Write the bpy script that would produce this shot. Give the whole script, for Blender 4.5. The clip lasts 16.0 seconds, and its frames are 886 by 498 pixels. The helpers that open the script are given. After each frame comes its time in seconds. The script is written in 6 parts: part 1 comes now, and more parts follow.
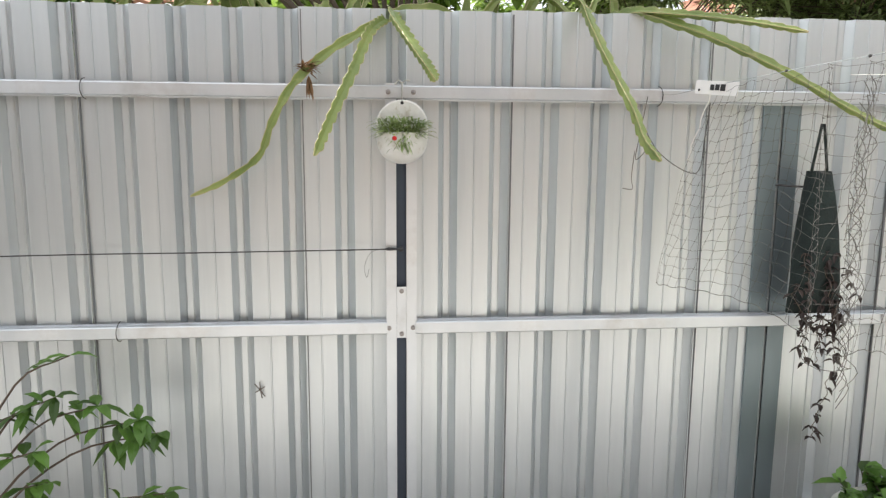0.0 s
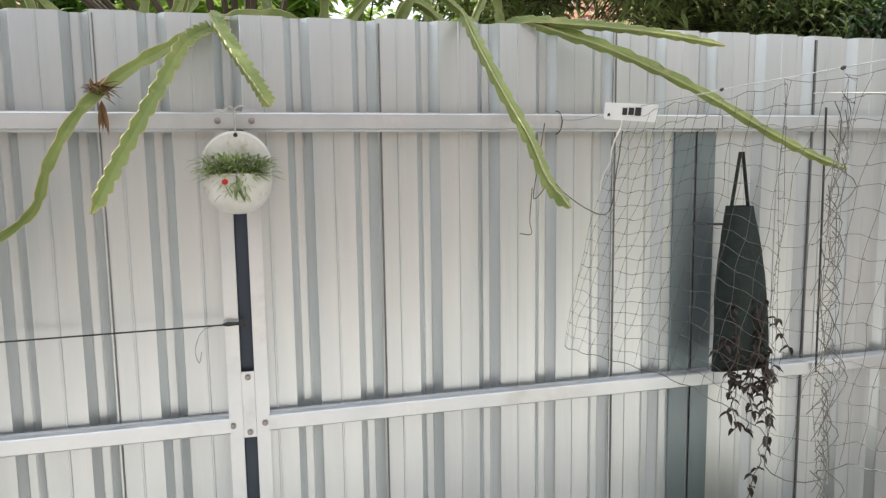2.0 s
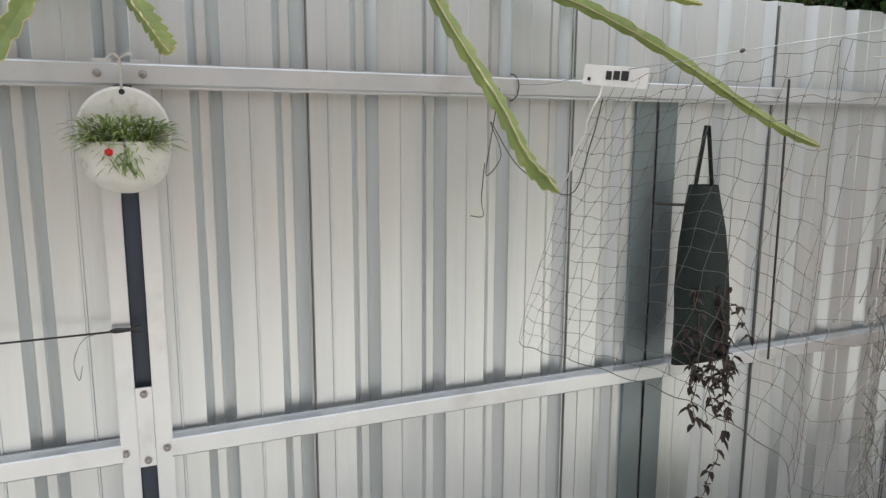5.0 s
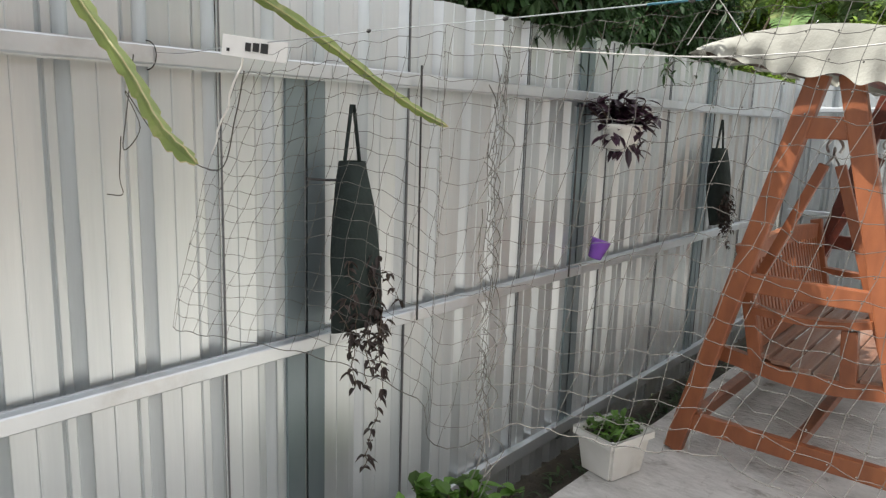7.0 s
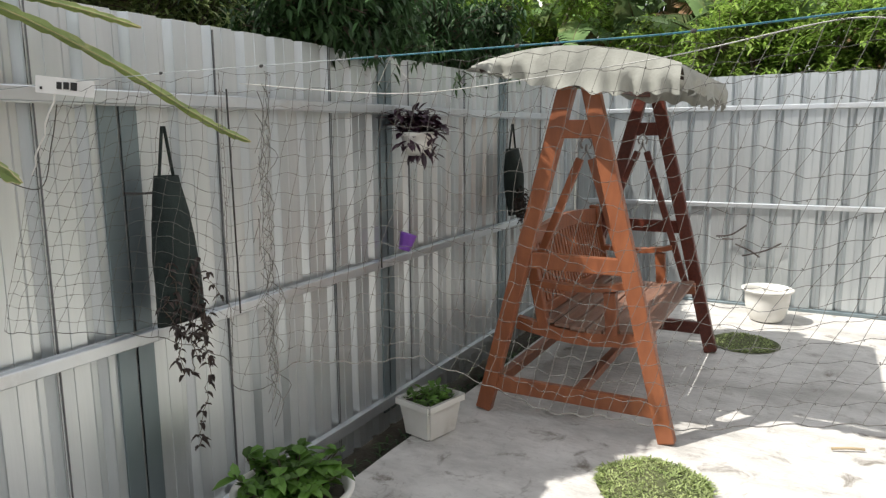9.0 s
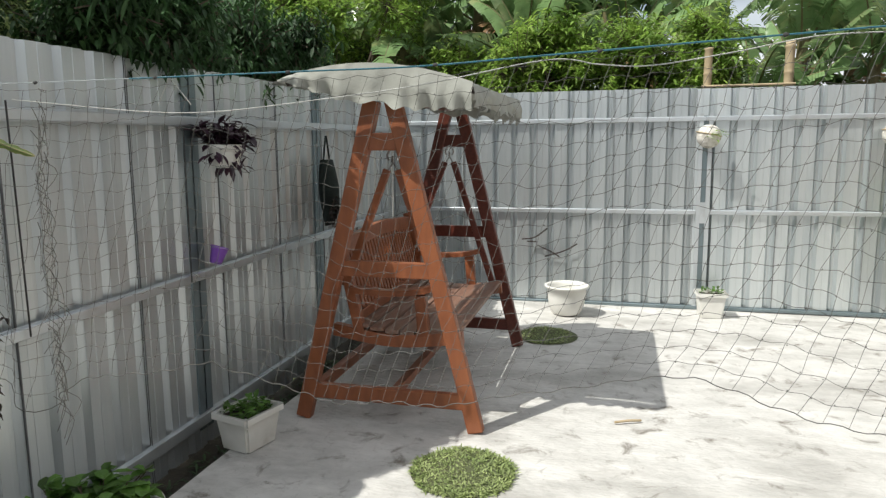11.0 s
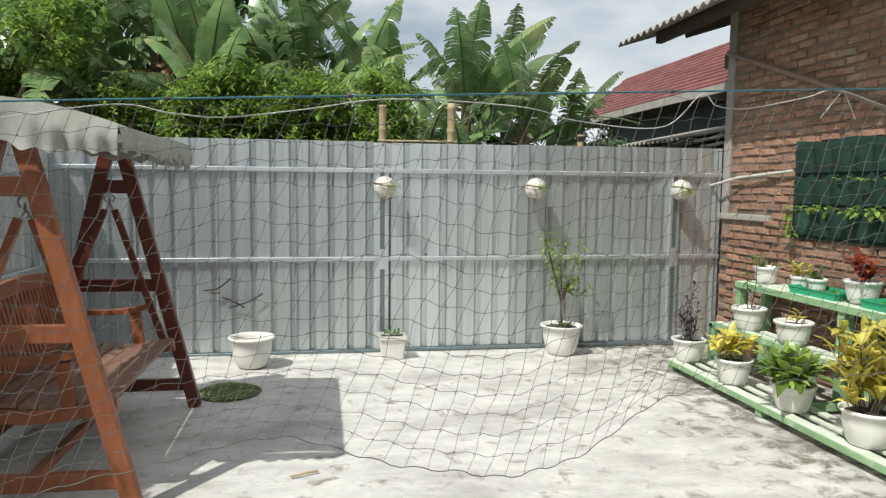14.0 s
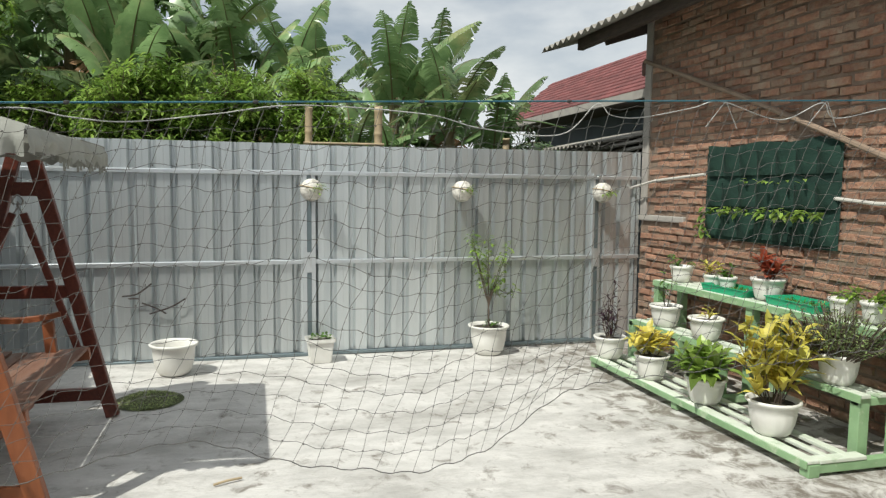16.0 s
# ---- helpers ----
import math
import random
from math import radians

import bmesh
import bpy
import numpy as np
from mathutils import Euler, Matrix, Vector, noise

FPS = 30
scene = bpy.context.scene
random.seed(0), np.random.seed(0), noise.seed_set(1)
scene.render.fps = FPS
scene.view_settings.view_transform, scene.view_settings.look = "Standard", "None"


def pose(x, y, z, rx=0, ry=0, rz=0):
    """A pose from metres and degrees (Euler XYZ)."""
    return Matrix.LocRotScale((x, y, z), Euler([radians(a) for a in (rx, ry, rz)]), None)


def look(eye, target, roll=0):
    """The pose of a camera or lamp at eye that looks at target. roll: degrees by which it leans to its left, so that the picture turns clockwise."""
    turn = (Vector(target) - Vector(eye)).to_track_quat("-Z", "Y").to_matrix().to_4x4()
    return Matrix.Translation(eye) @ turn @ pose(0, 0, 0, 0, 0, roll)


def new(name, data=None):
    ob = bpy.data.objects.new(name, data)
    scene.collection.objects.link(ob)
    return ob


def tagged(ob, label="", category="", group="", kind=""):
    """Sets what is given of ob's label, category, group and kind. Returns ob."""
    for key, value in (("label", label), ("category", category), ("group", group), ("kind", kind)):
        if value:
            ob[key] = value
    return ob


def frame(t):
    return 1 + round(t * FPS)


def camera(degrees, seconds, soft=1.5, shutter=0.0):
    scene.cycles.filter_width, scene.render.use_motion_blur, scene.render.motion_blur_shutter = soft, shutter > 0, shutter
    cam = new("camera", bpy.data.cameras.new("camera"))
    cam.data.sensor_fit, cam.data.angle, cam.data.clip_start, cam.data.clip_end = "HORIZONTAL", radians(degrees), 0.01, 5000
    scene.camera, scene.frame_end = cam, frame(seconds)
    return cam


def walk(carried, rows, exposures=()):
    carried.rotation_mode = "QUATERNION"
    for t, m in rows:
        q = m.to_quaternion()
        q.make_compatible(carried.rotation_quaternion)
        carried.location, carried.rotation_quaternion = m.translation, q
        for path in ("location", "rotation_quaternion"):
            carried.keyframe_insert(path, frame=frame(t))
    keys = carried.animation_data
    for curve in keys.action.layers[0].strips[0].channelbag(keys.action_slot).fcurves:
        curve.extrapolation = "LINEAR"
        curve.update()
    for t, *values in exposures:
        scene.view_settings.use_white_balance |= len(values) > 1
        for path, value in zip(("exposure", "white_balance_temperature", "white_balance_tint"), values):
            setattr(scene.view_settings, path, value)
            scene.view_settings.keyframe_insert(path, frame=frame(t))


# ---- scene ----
cam = camera(64.9, 16.0, soft=1.3)
PATH = [
    (0, (0.089, -0.082, 1.473), (0.293, 1.885, 1.171), 0.4),
    (0.5, (0.2, 0.02, 1.495), (0.454, 1.986, 1.224), -0.2),
    (1, (0.269, 0.106, 1.514), (0.672, 2.046, 1.242), -1.7),
    (1.5, (0.265, 0.249, 1.516), (0.801, 2.161, 1.281), -0.7),
    (2, (0.246, 0.395, 1.514), (0.743, 2.318, 1.279), -0.8),
    (2.5, (0.264, 0.532, 1.509), (0.718, 2.465, 1.272), -0.9),
    (3, (0.305, 0.657, 1.517), (0.701, 2.6, 1.252), -0.5),
    (3.2, (0.308, 0.677, 1.517), (0.74, 2.617, 1.291), -1.0),
    (5.3, (0.226, 0.712, 1.523), (1.041, 2.506, 1.176), -0.3),
    (5.5, (0.229, 0.73, 1.521), (1.093, 2.499, 1.165), -0.9),
    (6, (0.262, 0.738, 1.51), (1.423, 2.32, 1.124), 0.0),
    (6.5, (0.277, 0.703, 1.519), (1.685, 2.077, 1.16), 1.7),
    (7, (0.26, 0.668, 1.507), (1.758, 1.943, 1.146), 1.9),
    (7.5, (0.23, 0.581, 1.52), (1.802, 1.769, 1.177), 0.9),
    (8, (0.154, 0.458, 1.502), (1.761, 1.589, 1.129), 0.5),
    (8.5, (0.11, 0.375, 1.519), (1.788, 1.397, 1.145), 0.3),
    (9, (0.019, 0.304, 1.526), (1.761, 1.228, 1.191), -0.3),
    (9.5, (-0.078, 0.243, 1.534), (1.707, 1.067, 1.166), 0.6),
    (9.7, (-0.101, 0.227, 1.534), (1.711, 0.98, 1.145), 1.0),
    (11.8, (-0.051, 0.136, 1.544), (1.9, 0.497, 1.298), -0.6),
    (12, (-0.057, 0.125, 1.544), (1.901, 0.455, 1.308), -0.5),
    (12.5, (-0.053, 0.093, 1.542), (1.926, 0.269, 1.313), -0.7),
    (13, (-0.018, 0.032, 1.569), (1.97, -0.032, 1.359), -1.0),
    (13.5, (-0.016, 0.0, 1.558), (1.961, -0.243, 1.379), 0.6),
    (14, (-0.012, -0.026, 1.551), (1.95, -0.37, 1.38), 1.0),
    (14.5, (-0.013, -0.021, 1.56), (1.941, -0.411, 1.386), 0.9),
    (15, (-0.032, -0.046, 1.554), (1.921, -0.444, 1.387), 0.6),
    (15.5, (-0.03, -0.045, 1.555), (1.908, -0.508, 1.392), 1.1),
    (16, (-0.054, -0.061, 1.556), (1.867, -0.594, 1.394), 1.0),
]
walk(cam, [(t, look(eye, target, roll)) for t, eye, target, roll in PATH],
     exposures=[(0, 0.98, 6460, 11), (3.2, 0.78, 6460, 11), (5.5, 0.58, 6460, 11), (6.0, 0.46, 6480, 11), (6.5, 0.48, 6500, 11), (7, 0.78, 6500, 11), (7.5, 0.86, 6500, 11), (9, 0.40, 6460, 10),
                (9.7, 0.38, 6420, 10), (12, -0.06, 6320, 5), (13, -0.02, 6320, 5), (16, -0.13, 6380, 5)])

# ---------- world, sun, exposure ----------
SUN_DIR = Vector((0.43, -0.56, -1.0)).normalized()      # the way the sunlight travels
sun = new("sun", bpy.data.lights.new("sun", "SUN"))
sun.data.energy, sun.data.angle, sun.data.color = 4.8, radians(0.6), (1.0, 0.95, 0.87)
sun.rotation_euler = SUN_DIR.to_track_quat("-Z", "Y").to_euler()
world = bpy.data.worlds.new("world")
scene.world = world
world.use_nodes = True
wn, wl = world.node_tree.nodes, world.node_tree.links
wn.clear()
sky = wn.new("ShaderNodeTexSky")
sky.sky_type, sky.sun_disc = "NISHITA", False
sky.sun_elevation = math.asin(-SUN_DIR.z)
sky.sun_rotation = math.atan2(-SUN_DIR.x, -SUN_DIR.y)
sky.air_density, sky.dust_density = 1.0, 2.0
coord = wn.new("ShaderNodeTexCoord")
cmap = wn.new("ShaderNodeMapping")
cmap.inputs["Scale"].default_value = (1.6, 1.6, 4.0)
cnoise = wn.new("ShaderNodeTexNoise")
cnoise.inputs["Scale"].default_value, cnoise.inputs["Detail"].default_value = 1.7, 6.0
cramp = wn.new("ShaderNodeValToRGB")
cramp.color_ramp.elements[0].position, cramp.color_ramp.elements[1].position = 0.25, 0.52
cmix = wn.new("ShaderNodeMixRGB")
cmix.inputs["Color2"].default_value = (9.6, 9.7, 9.9, 1)      # bright thin cloud, in the sky's own units
wbg = wn.new("ShaderNodeBackground")
wbg.inputs["Strength"].default_value = 0.09
wout = wn.new("ShaderNodeOutputWorld")
wl.new(coord.outputs["Generated"], cmap.inputs["Vector"])
wl.new(cmap.outputs["Vector"], cnoise.inputs["Vector"])
wl.new(cnoise.outputs["Fac"], cramp.inputs["Fac"])
wl.new(cramp.outputs["Color"], cmix.inputs["Fac"])
wl.new(sky.outputs["Color"], cmix.inputs["Color1"])
wl.new(cmix.outputs["Color"], wbg.inputs["Color"])
wl.new(wbg.outputs["Background"], wout.inputs["Surface"])


# ---------- materials ----------
def material(name, colour, rough=0.6, metal=0.0, colour2=None, scale=8.0, stretch=(1, 1, 1), bump=0.0, bump_scale=60.0,
             grime=None, grime_scale=1.5, grime_at=(0.5, 0.7), island=0.0, objrand=0.0, translucent=0.0, rough_var=0.0):
    """A node material: a base colour that wanders to colour2 with noise, grime with its own shape, fine bump."""
    m = bpy.data.materials.new(name)
    m.use_nodes = True
    n, l = m.node_tree.nodes, m.node_tree.links
    b = n["Principled BSDF"]
    b.inputs["Roughness"].default_value, b.inputs["Metallic"].default_value = rough, metal
    tc = n.new("ShaderNodeTexCoord")
    mp = n.new("ShaderNodeMapping")
    mp.inputs["Scale"].default_value = stretch
    l.new(tc.outputs["Object"], mp.inputs["Vector"])
    no = n.new("ShaderNodeTexNoise")
    no.inputs["Scale"].default_value, no.inputs["Detail"].default_value = scale, 5.0
    l.new(mp.outputs["Vector"], no.inputs["Vector"])
    rp = n.new("ShaderNodeValToRGB")
    rp.color_ramp.elements[0].position, rp.color_ramp.elements[1].position = 0.3, 0.7
    rp.color_ramp.elements[0].color = (*colour, 1)
    rp.color_ramp.elements[1].color = (*(colour2 or [c * 0.8 for c in colour]), 1)
    l.new(no.outputs["Fac"], rp.inputs["Fac"])
    out = rp.outputs["Color"]
    if grime:
        gn = n.new("ShaderNodeTexNoise")
        gn.inputs["Scale"].default_value, gn.inputs["Detail"].default_value, gn.inputs["Roughness"].default_value = grime_scale, 8.0, 0.65
        l.new(mp.outputs["Vector"], gn.inputs["Vector"])
        gr = n.new("ShaderNodeValToRGB")
        gr.color_ramp.elements[0].position, gr.color_ramp.elements[1].position = grime_at
        l.new(gn.outputs["Fac"], gr.inputs["Fac"])
        mx = n.new("ShaderNodeMixRGB")
        mx.inputs["Color2"].default_value = (*grime, 1)
        l.new(gr.outputs["Color"], mx.inputs["Fac"])
        l.new(out, mx.inputs["Color1"])
        out = mx.outputs["Color"]
    if island or objrand:
        src = n.new("ShaderNodeNewGeometry").outputs["Random Per Island"] if island else n.new("ShaderNodeObjectInfo").outputs["Random"]
        mr = n.new("ShaderNodeMapRange")
        amount = island or objrand
        mr.inputs["To Min"].default_value, mr.inputs["To Max"].default_value = 1 - amount, 1 + amount
        l.new(src, mr.inputs["Value"])
        hs = n.new("ShaderNodeHueSaturation")
        l.new(mr.outputs["Result"], hs.inputs["Value"])
        l.new(out, hs.inputs["Color"])
        out = hs.outputs["Color"]
    l.new(out, b.inputs["Base Color"])
    if rough_var:
        rr = n.new("ShaderNodeMapRange")
        rr.inputs["To Min"].default_value, rr.inputs["To Max"].default_value = rough - rough_var, rough + rough_var
        l.new(no.outputs["Fac"], rr.inputs["Value"])
        l.new(rr.outputs["Result"], b.inputs["Roughness"])
    if bump:
        bn = n.new("ShaderNodeTexNoise")
        bn.inputs["Scale"].default_value, bn.inputs["Detail"].default_value = bump_scale, 4.0
        l.new(mp.outputs["Vector"], bn.inputs["Vector"])
        bp = n.new("ShaderNodeBump")
        bp.inputs["Strength"].default_value, bp.inputs["Distance"].default_value = bump, 0.01
        l.new(bn.outputs["Fac"], bp.inputs["Height"])
        l.new(bp.outputs["Normal"], b.inputs["Normal"])
    if translucent:
        tr = n.new("ShaderNodeBsdfTranslucent")
        ms = n.new("ShaderNodeMixShader")
        ms.inputs["Fac"].default_value = translucent
        l.new(out, tr.inputs["Color"])
        l.new(b.outputs["BSDF"], ms.inputs[1])
        l.new(tr.outputs["BSDF"], ms.inputs[2])
        l.new(ms.outputs["Shader"], n["Material Output"].inputs["Surface"])
    return m


ZINC = material("zinc_sheet", (0.65, 0.685, 0.695), 0.37, 0.76, (0.54, 0.58, 0.595), 2.4, (5, 5, 0.3), 0.06, 25, (0.46, 0.50, 0.52), 1.3, (0.55, 0.85), objrand=0.13, rough_var=0.06)
STEEL = material("galvanised_channel", (0.70, 0.73, 0.75), 0.38, 0.8, (0.60, 0.64, 0.67), 6.0, (1, 1, 1), 0.08, 30, (0.45, 0.44, 0.42), 2.0, (0.55, 0.75))
STUD = material("blue_grey_stud", (0.24, 0.29, 0.31), 0.42, 0.7, (0.18, 0.23, 0.25), 5.0, (1, 1, 0.4), 0.05, 30)
# dark blue that paints the shade inside the open front post
SLOT_SHADE = material("slot_shade_blue", (0.06, 0.08, 0.11), 0.5, 0.4, (0.04, 0.05, 0.07), 5.0, (1, 1, 0.4))
# dark tone for the shadow line where two sheets overlap
LAP_SHADE = material("lap_gap_shade", (0.13, 0.14, 0.15), 0.7, 0.2, (0.2, 0.2, 0.2), 12)
BOLT = material("bolt_steel", (0.4, 0.4, 0.4), 0.4, 0.9, (0.25, 0.22, 0.2), 60)
CONCRETE = material("yard_concrete", (0.62, 0.605, 0.58), 0.85, 0, (0.46, 0.45, 0.43), 7.0, (1, 0.5, 1), 0.8, 45, (0.30, 0.29, 0.27), 1.9, (0.49, 0.70))


def add_stains(m, colour, scale, at, bias=0.0, y0=0.0, y1=1.0, reach=1.0):
    """A further layer of irregular stains, thicker towards y1 where the plants are watered."""
    n, l = m.node_tree.nodes, m.node_tree.links
    b = n["Principled BSDF"]
    old = b.inputs["Base Color"].links[0].from_socket
    co = n.new("ShaderNodeTexCoord")
    no = n.new("ShaderNodeTexNoise")
    no.inputs["Scale"].default_value, no.inputs["Detail"].default_value, no.inputs["Roughness"].default_value = scale, 9.0, 0.68
    no.inputs["Distortion"].default_value = 0.6
    l.new(co.outputs["Object"], no.inputs["Vector"])
    fac = no.outputs["Fac"]
    if bias:
        sp = n.new("ShaderNodeSeparateXYZ")
        l.new(co.outputs["Object"], sp.inputs["Vector"])
        mr = n.new("ShaderNodeMapRange")
        mr.inputs["From Min"].default_value, mr.inputs["From Max"].default_value = y0, y1
        mr.inputs["To Min"].default_value, mr.inputs["To Max"].default_value = 0.0, bias
        l.new(sp.outputs["Y"], mr.inputs["Value"])
        ad = n.new("ShaderNodeMath")
        l.new(fac, ad.inputs[0])
        l.new(mr.outputs["Result"], ad.inputs[1])
        fac = ad.outputs["Value"]
    rp = n.new("ShaderNodeValToRGB")
    rp.color_ramp.elements[0].position, rp.color_ramp.elements[1].position = at
    rp.color_ramp.elements[1].color = (reach, reach, reach, 1)
    l.new(fac, rp.inputs["Fac"])
    mx = n.new("ShaderNodeMixRGB")
    mx.inputs["Color2"].default_value = (*colour, 1)
    l.new(rp.outputs["Color"], mx.inputs["Fac"])
    l.new(old, mx.inputs["Color1"])
    l.new(mx.outputs["Color"], b.inputs["Base Color"])


add_stains(CONCRETE, (0.33, 0.32, 0.30), 11.0, (0.52, 0.72), reach=0.6)
add_stains(CONCRETE, (0.12, 0.10, 0.075), 5.5, (0.56, 0.70), 0.13, -2.2, -3.05, reach=0.85)
add_stains(CONCRETE, (0.26, 0.245, 0.225), 26.0, (0.60, 0.72), reach=0.5)
SOIL = material("dark_soil", (0.03, 0.026, 0.02), 0.95, 0, (0.06, 0.05, 0.035), 14, (1, 1, 1), 1.0, 40)
GROUND = material("rough_ground", (0.10, 0.10, 0.05), 0.95, 0, (0.06, 0.08, 0.03), 0.7, (1, 1, 1), 0.8, 20)
TEAK = material("varnished_wood", (0.31, 0.107, 0.045), 0.38, 0, (0.215, 0.072, 0.032), 5.0, (4, 4, 1.2), 0.1, 40, (0.18, 0.06, 0.03), 3.0, (0.55, 0.85))
# holds the shade on the swing's far frame in its colour; also plain dark timber
TEAK_SHADED_DARK = material("shaded_dark_varnished_wood", (0.14, 0.036, 0.022), 0.35, 0, (0.085, 0.022, 0.015), 9.0, (1, 6, 6), 0.1, 40)
TEAK_WORN = material("weathered_seat_wood", (0.25, 0.14, 0.095), 0.5, 0, (0.16, 0.075, 0.05), 6.0, (0.6, 8, 8), 0.25, 40, (0.30, 0.24, 0.20), 3.0, (0.5, 0.75))
CANVAS = material("canopy_canvas", (0.39, 0.395, 0.355), 0.85, 0, (0.31, 0.315, 0.28), 5.0, (1, 1, 1), 0.25, 90, (0.30, 0.30, 0.265), 3.4, (0.5, 0.72), translucent=0.12)
BRICK = material("fired_brick", (0.36, 0.195, 0.125), 0.92, 0, (0.24, 0.13, 0.09), 22, (1, 1, 1), 1.0, 55, (0.34, 0.26, 0.19), 7.0, (0.46, 0.66), objrand=0.24)
BRICK_FAR = material("fired_brick_rest", (0.36, 0.195, 0.125), 0.92, 0, (0.24, 0.13, 0.09), 22, (1, 1, 1), 1.0, 55, (0.34, 0.26, 0.19), 7.0, (0.46, 0.66), island=0.24)
MORTAR = material("rough_mortar", (0.26, 0.19, 0.14), 0.95, 0, (0.17, 0.125, 0.095), 9, (1, 1, 1), 1.0, 50)
RENDER = material("cement_render", (0.40, 0.375, 0.34), 0.92, 0, (0.30, 0.28, 0.26), 5, (1, 1, 1), 0.5, 50)
ROOF_GREY = material("fibre_cement_roof", (0.36, 0.34, 0.31), 0.9, 0, (0.24, 0.23, 0.2), 4, (1, 1, 1), 0.4, 40, (0.12, 0.11, 0.09), 2.5, (0.5, 0.7))
ROOF_RED = material("red_roof_tile", (0.185, 0.058, 0.056), 0.85, 0, (0.13, 0.042, 0.042), 7, (1, 1, 1), 0.3, 30, island=0.25)
ROOF_CLAY = material("clay_roof_tile", (0.42, 0.2, 0.12), 0.8, 0, (0.3, 0.13, 0.08), 7, (1, 1, 1), 0.3, 30, island=0.3)
BLUE_WALL = material("slate_painted_wall", (0.10, 0.12, 0.15), 0.8, 0, (0.07, 0.085, 0.11), 2)
DARK_TIMBER = material("dark_timber", (0.07, 0.05, 0.04), 0.8, 0, (0.04, 0.03, 0.025), 8, (1, 6, 6), 0.4, 40)
BAMBOO = material("dry_bamboo", (0.48, 0.38, 0.24), 0.6, 0, (0.32, 0.25, 0.15), 6, (1, 1, 1), 0.2, 30)
GREEN_PAINT = material("mint_green_paint", (0.29, 0.45, 0.25), 0.55, 0, (0.21, 0.35, 0.18), 7, (1, 1, 1), 0.25, 40, (0.46, 0.54, 0.38), 9.0, (0.56, 0.7))
GREEN_WORN = material("worn_mint_green_paint", (0.66, 0.70, 0.62), 0.6, 0, (0.54, 0.61, 0.49), 9, (1, 1, 1), 0.25, 40, (0.28, 0.40, 0.24), 6.0, (0.56, 0.70))
WHITE_POT = material("white_plastic", (0.78, 0.77, 0.73), 0.45, 0, (0.66, 0.65, 0.6), 6, (1, 1, 1), 0.1, 30, (0.42, 0.39, 0.32), 4.0, (0.58, 0.8))
LEAF = material("leaf_green", (0.15, 0.28, 0.055), 0.34, 0, (0.08, 0.17, 0.035), 3, island=0.5, translucent=0.5)
LEAF_LIGHT = material("leaf_light", (0.32, 0.44, 0.09), 0.34, 0, (0.16, 0.28, 0.055), 3, island=0.5, translucent=0.45)
LEAF_WILLOW = material("leaf_willow", (0.05, 0.11, 0.035), 0.62, 0, (0.025, 0.06, 0.02), 3, island=0.5, translucent=0.3)
LEAF_DARK = material("leaf_dark", (0.04, 0.075, 0.022), 0.5, 0, (0.022, 0.045, 0.015), 3, island=0.45, translucent=0.2)
LEAF_BANANA = material("banana_leaf", (0.25, 0.37, 0.16), 0.27, 0, (0.11, 0.19, 0.075), 3.5, (1, 1, 1), 0.2, 12, (0.42, 0.42, 0.20), 2.0, (0.52, 0.75), objrand=0.5, translucent=0.38)
LEAF_DRY = material("dry_banana_leaf", (0.28, 0.17, 0.09), 0.7, 0, (0.2, 0.11, 0.05), 3, island=0.3, translucent=0.3)
LEAF_YELLOW = material("yellow_croton_leaf", (0.74, 0.63, 0.14), 0.4, 0, (0.46, 0.46, 0.09), 4, island=0.3, translucent=0.35)
FEATHER = material("feathery_leaf", (0.22, 0.29, 0.11), 0.5, 0, (0.13, 0.18, 0.07), 3, island=0.5, translucent=0.35)
LEAF_RED = material("red_cordyline_leaf", (0.42, 0.10, 0.05), 0.45, 0, (0.25, 0.06, 0.035), 4, island=0.35, translucent=0.3)
LEAF_PURPLE = material("dark_purple_leaf", (0.05, 0.018, 0.04), 0.45, 0, (0.03, 0.014, 0.02), 4, island=0.4, translucent=0.15)
LEAF_BROWN = material("withered_leaf", (0.05, 0.035, 0.03), 0.8, 0, (0.03, 0.022, 0.02), 6, island=0.4)
BARK = material("bark", (0.13, 0.1, 0.075), 0.9, 0, (0.08, 0.06, 0.045), 9, (1, 1, 0.3), 0.8, 30)
STEM = material("banana_stem", (0.16, 0.17, 0.07), 0.6, 0, (0.12, 0.08, 0.04), 4, (1, 1, 0.3), 0.3, 20)


# ---------- mesh helpers ----------
def mesh_of(name, bm, mat, smooth=False):
    bm.normal_update()
    me = bpy.data.meshes.new(name)
    bm.to_mesh(me)
    bm.free()
    me.materials.append(mat)
    if smooth:
        me.polygons.foreach_set("use_smooth", [True] * len(me.polygons))
    return me


def part(name, bm, mat, parent=None, label="", smooth=False, at=None):
    """One mesh object under a thing or a part."""
    ob = new(name, bm if isinstance(bm, bpy.types.Mesh) else mesh_of(name, bm, mat, smooth))
    if parent is not None:
        ob.parent = parent
    if at is not None:
        ob.matrix_basis = at
    return tagged(ob, label)


def thing(name, label, category, at=None, group="", kind=""):
    ob = new(name)
    ob.empty_display_size = 0.1
    if at is not None:
        ob.matrix_basis = at
    return tagged(ob, label, category, group, kind)


def box(x0, x1, y0, y1, z0, z1, bevel=0.0, bm=None):
    bm = bm or bmesh.new()
    made = bmesh.ops.create_cube(bm, size=1, matrix=Matrix.LocRotScale(((x0 + x1) / 2, (y0 + y1) / 2, (z0 + z1) / 2), None, (abs(x1 - x0), abs(y1 - y0), abs(z1 - z0))))
    if bevel:
        edges = {e for v in made["verts"] for e in v.link_edges}
        bmesh.ops.bevel(bm, geom=list(edges), offset=bevel, segments=2, affect="EDGES", profile=0.6)
    return bm


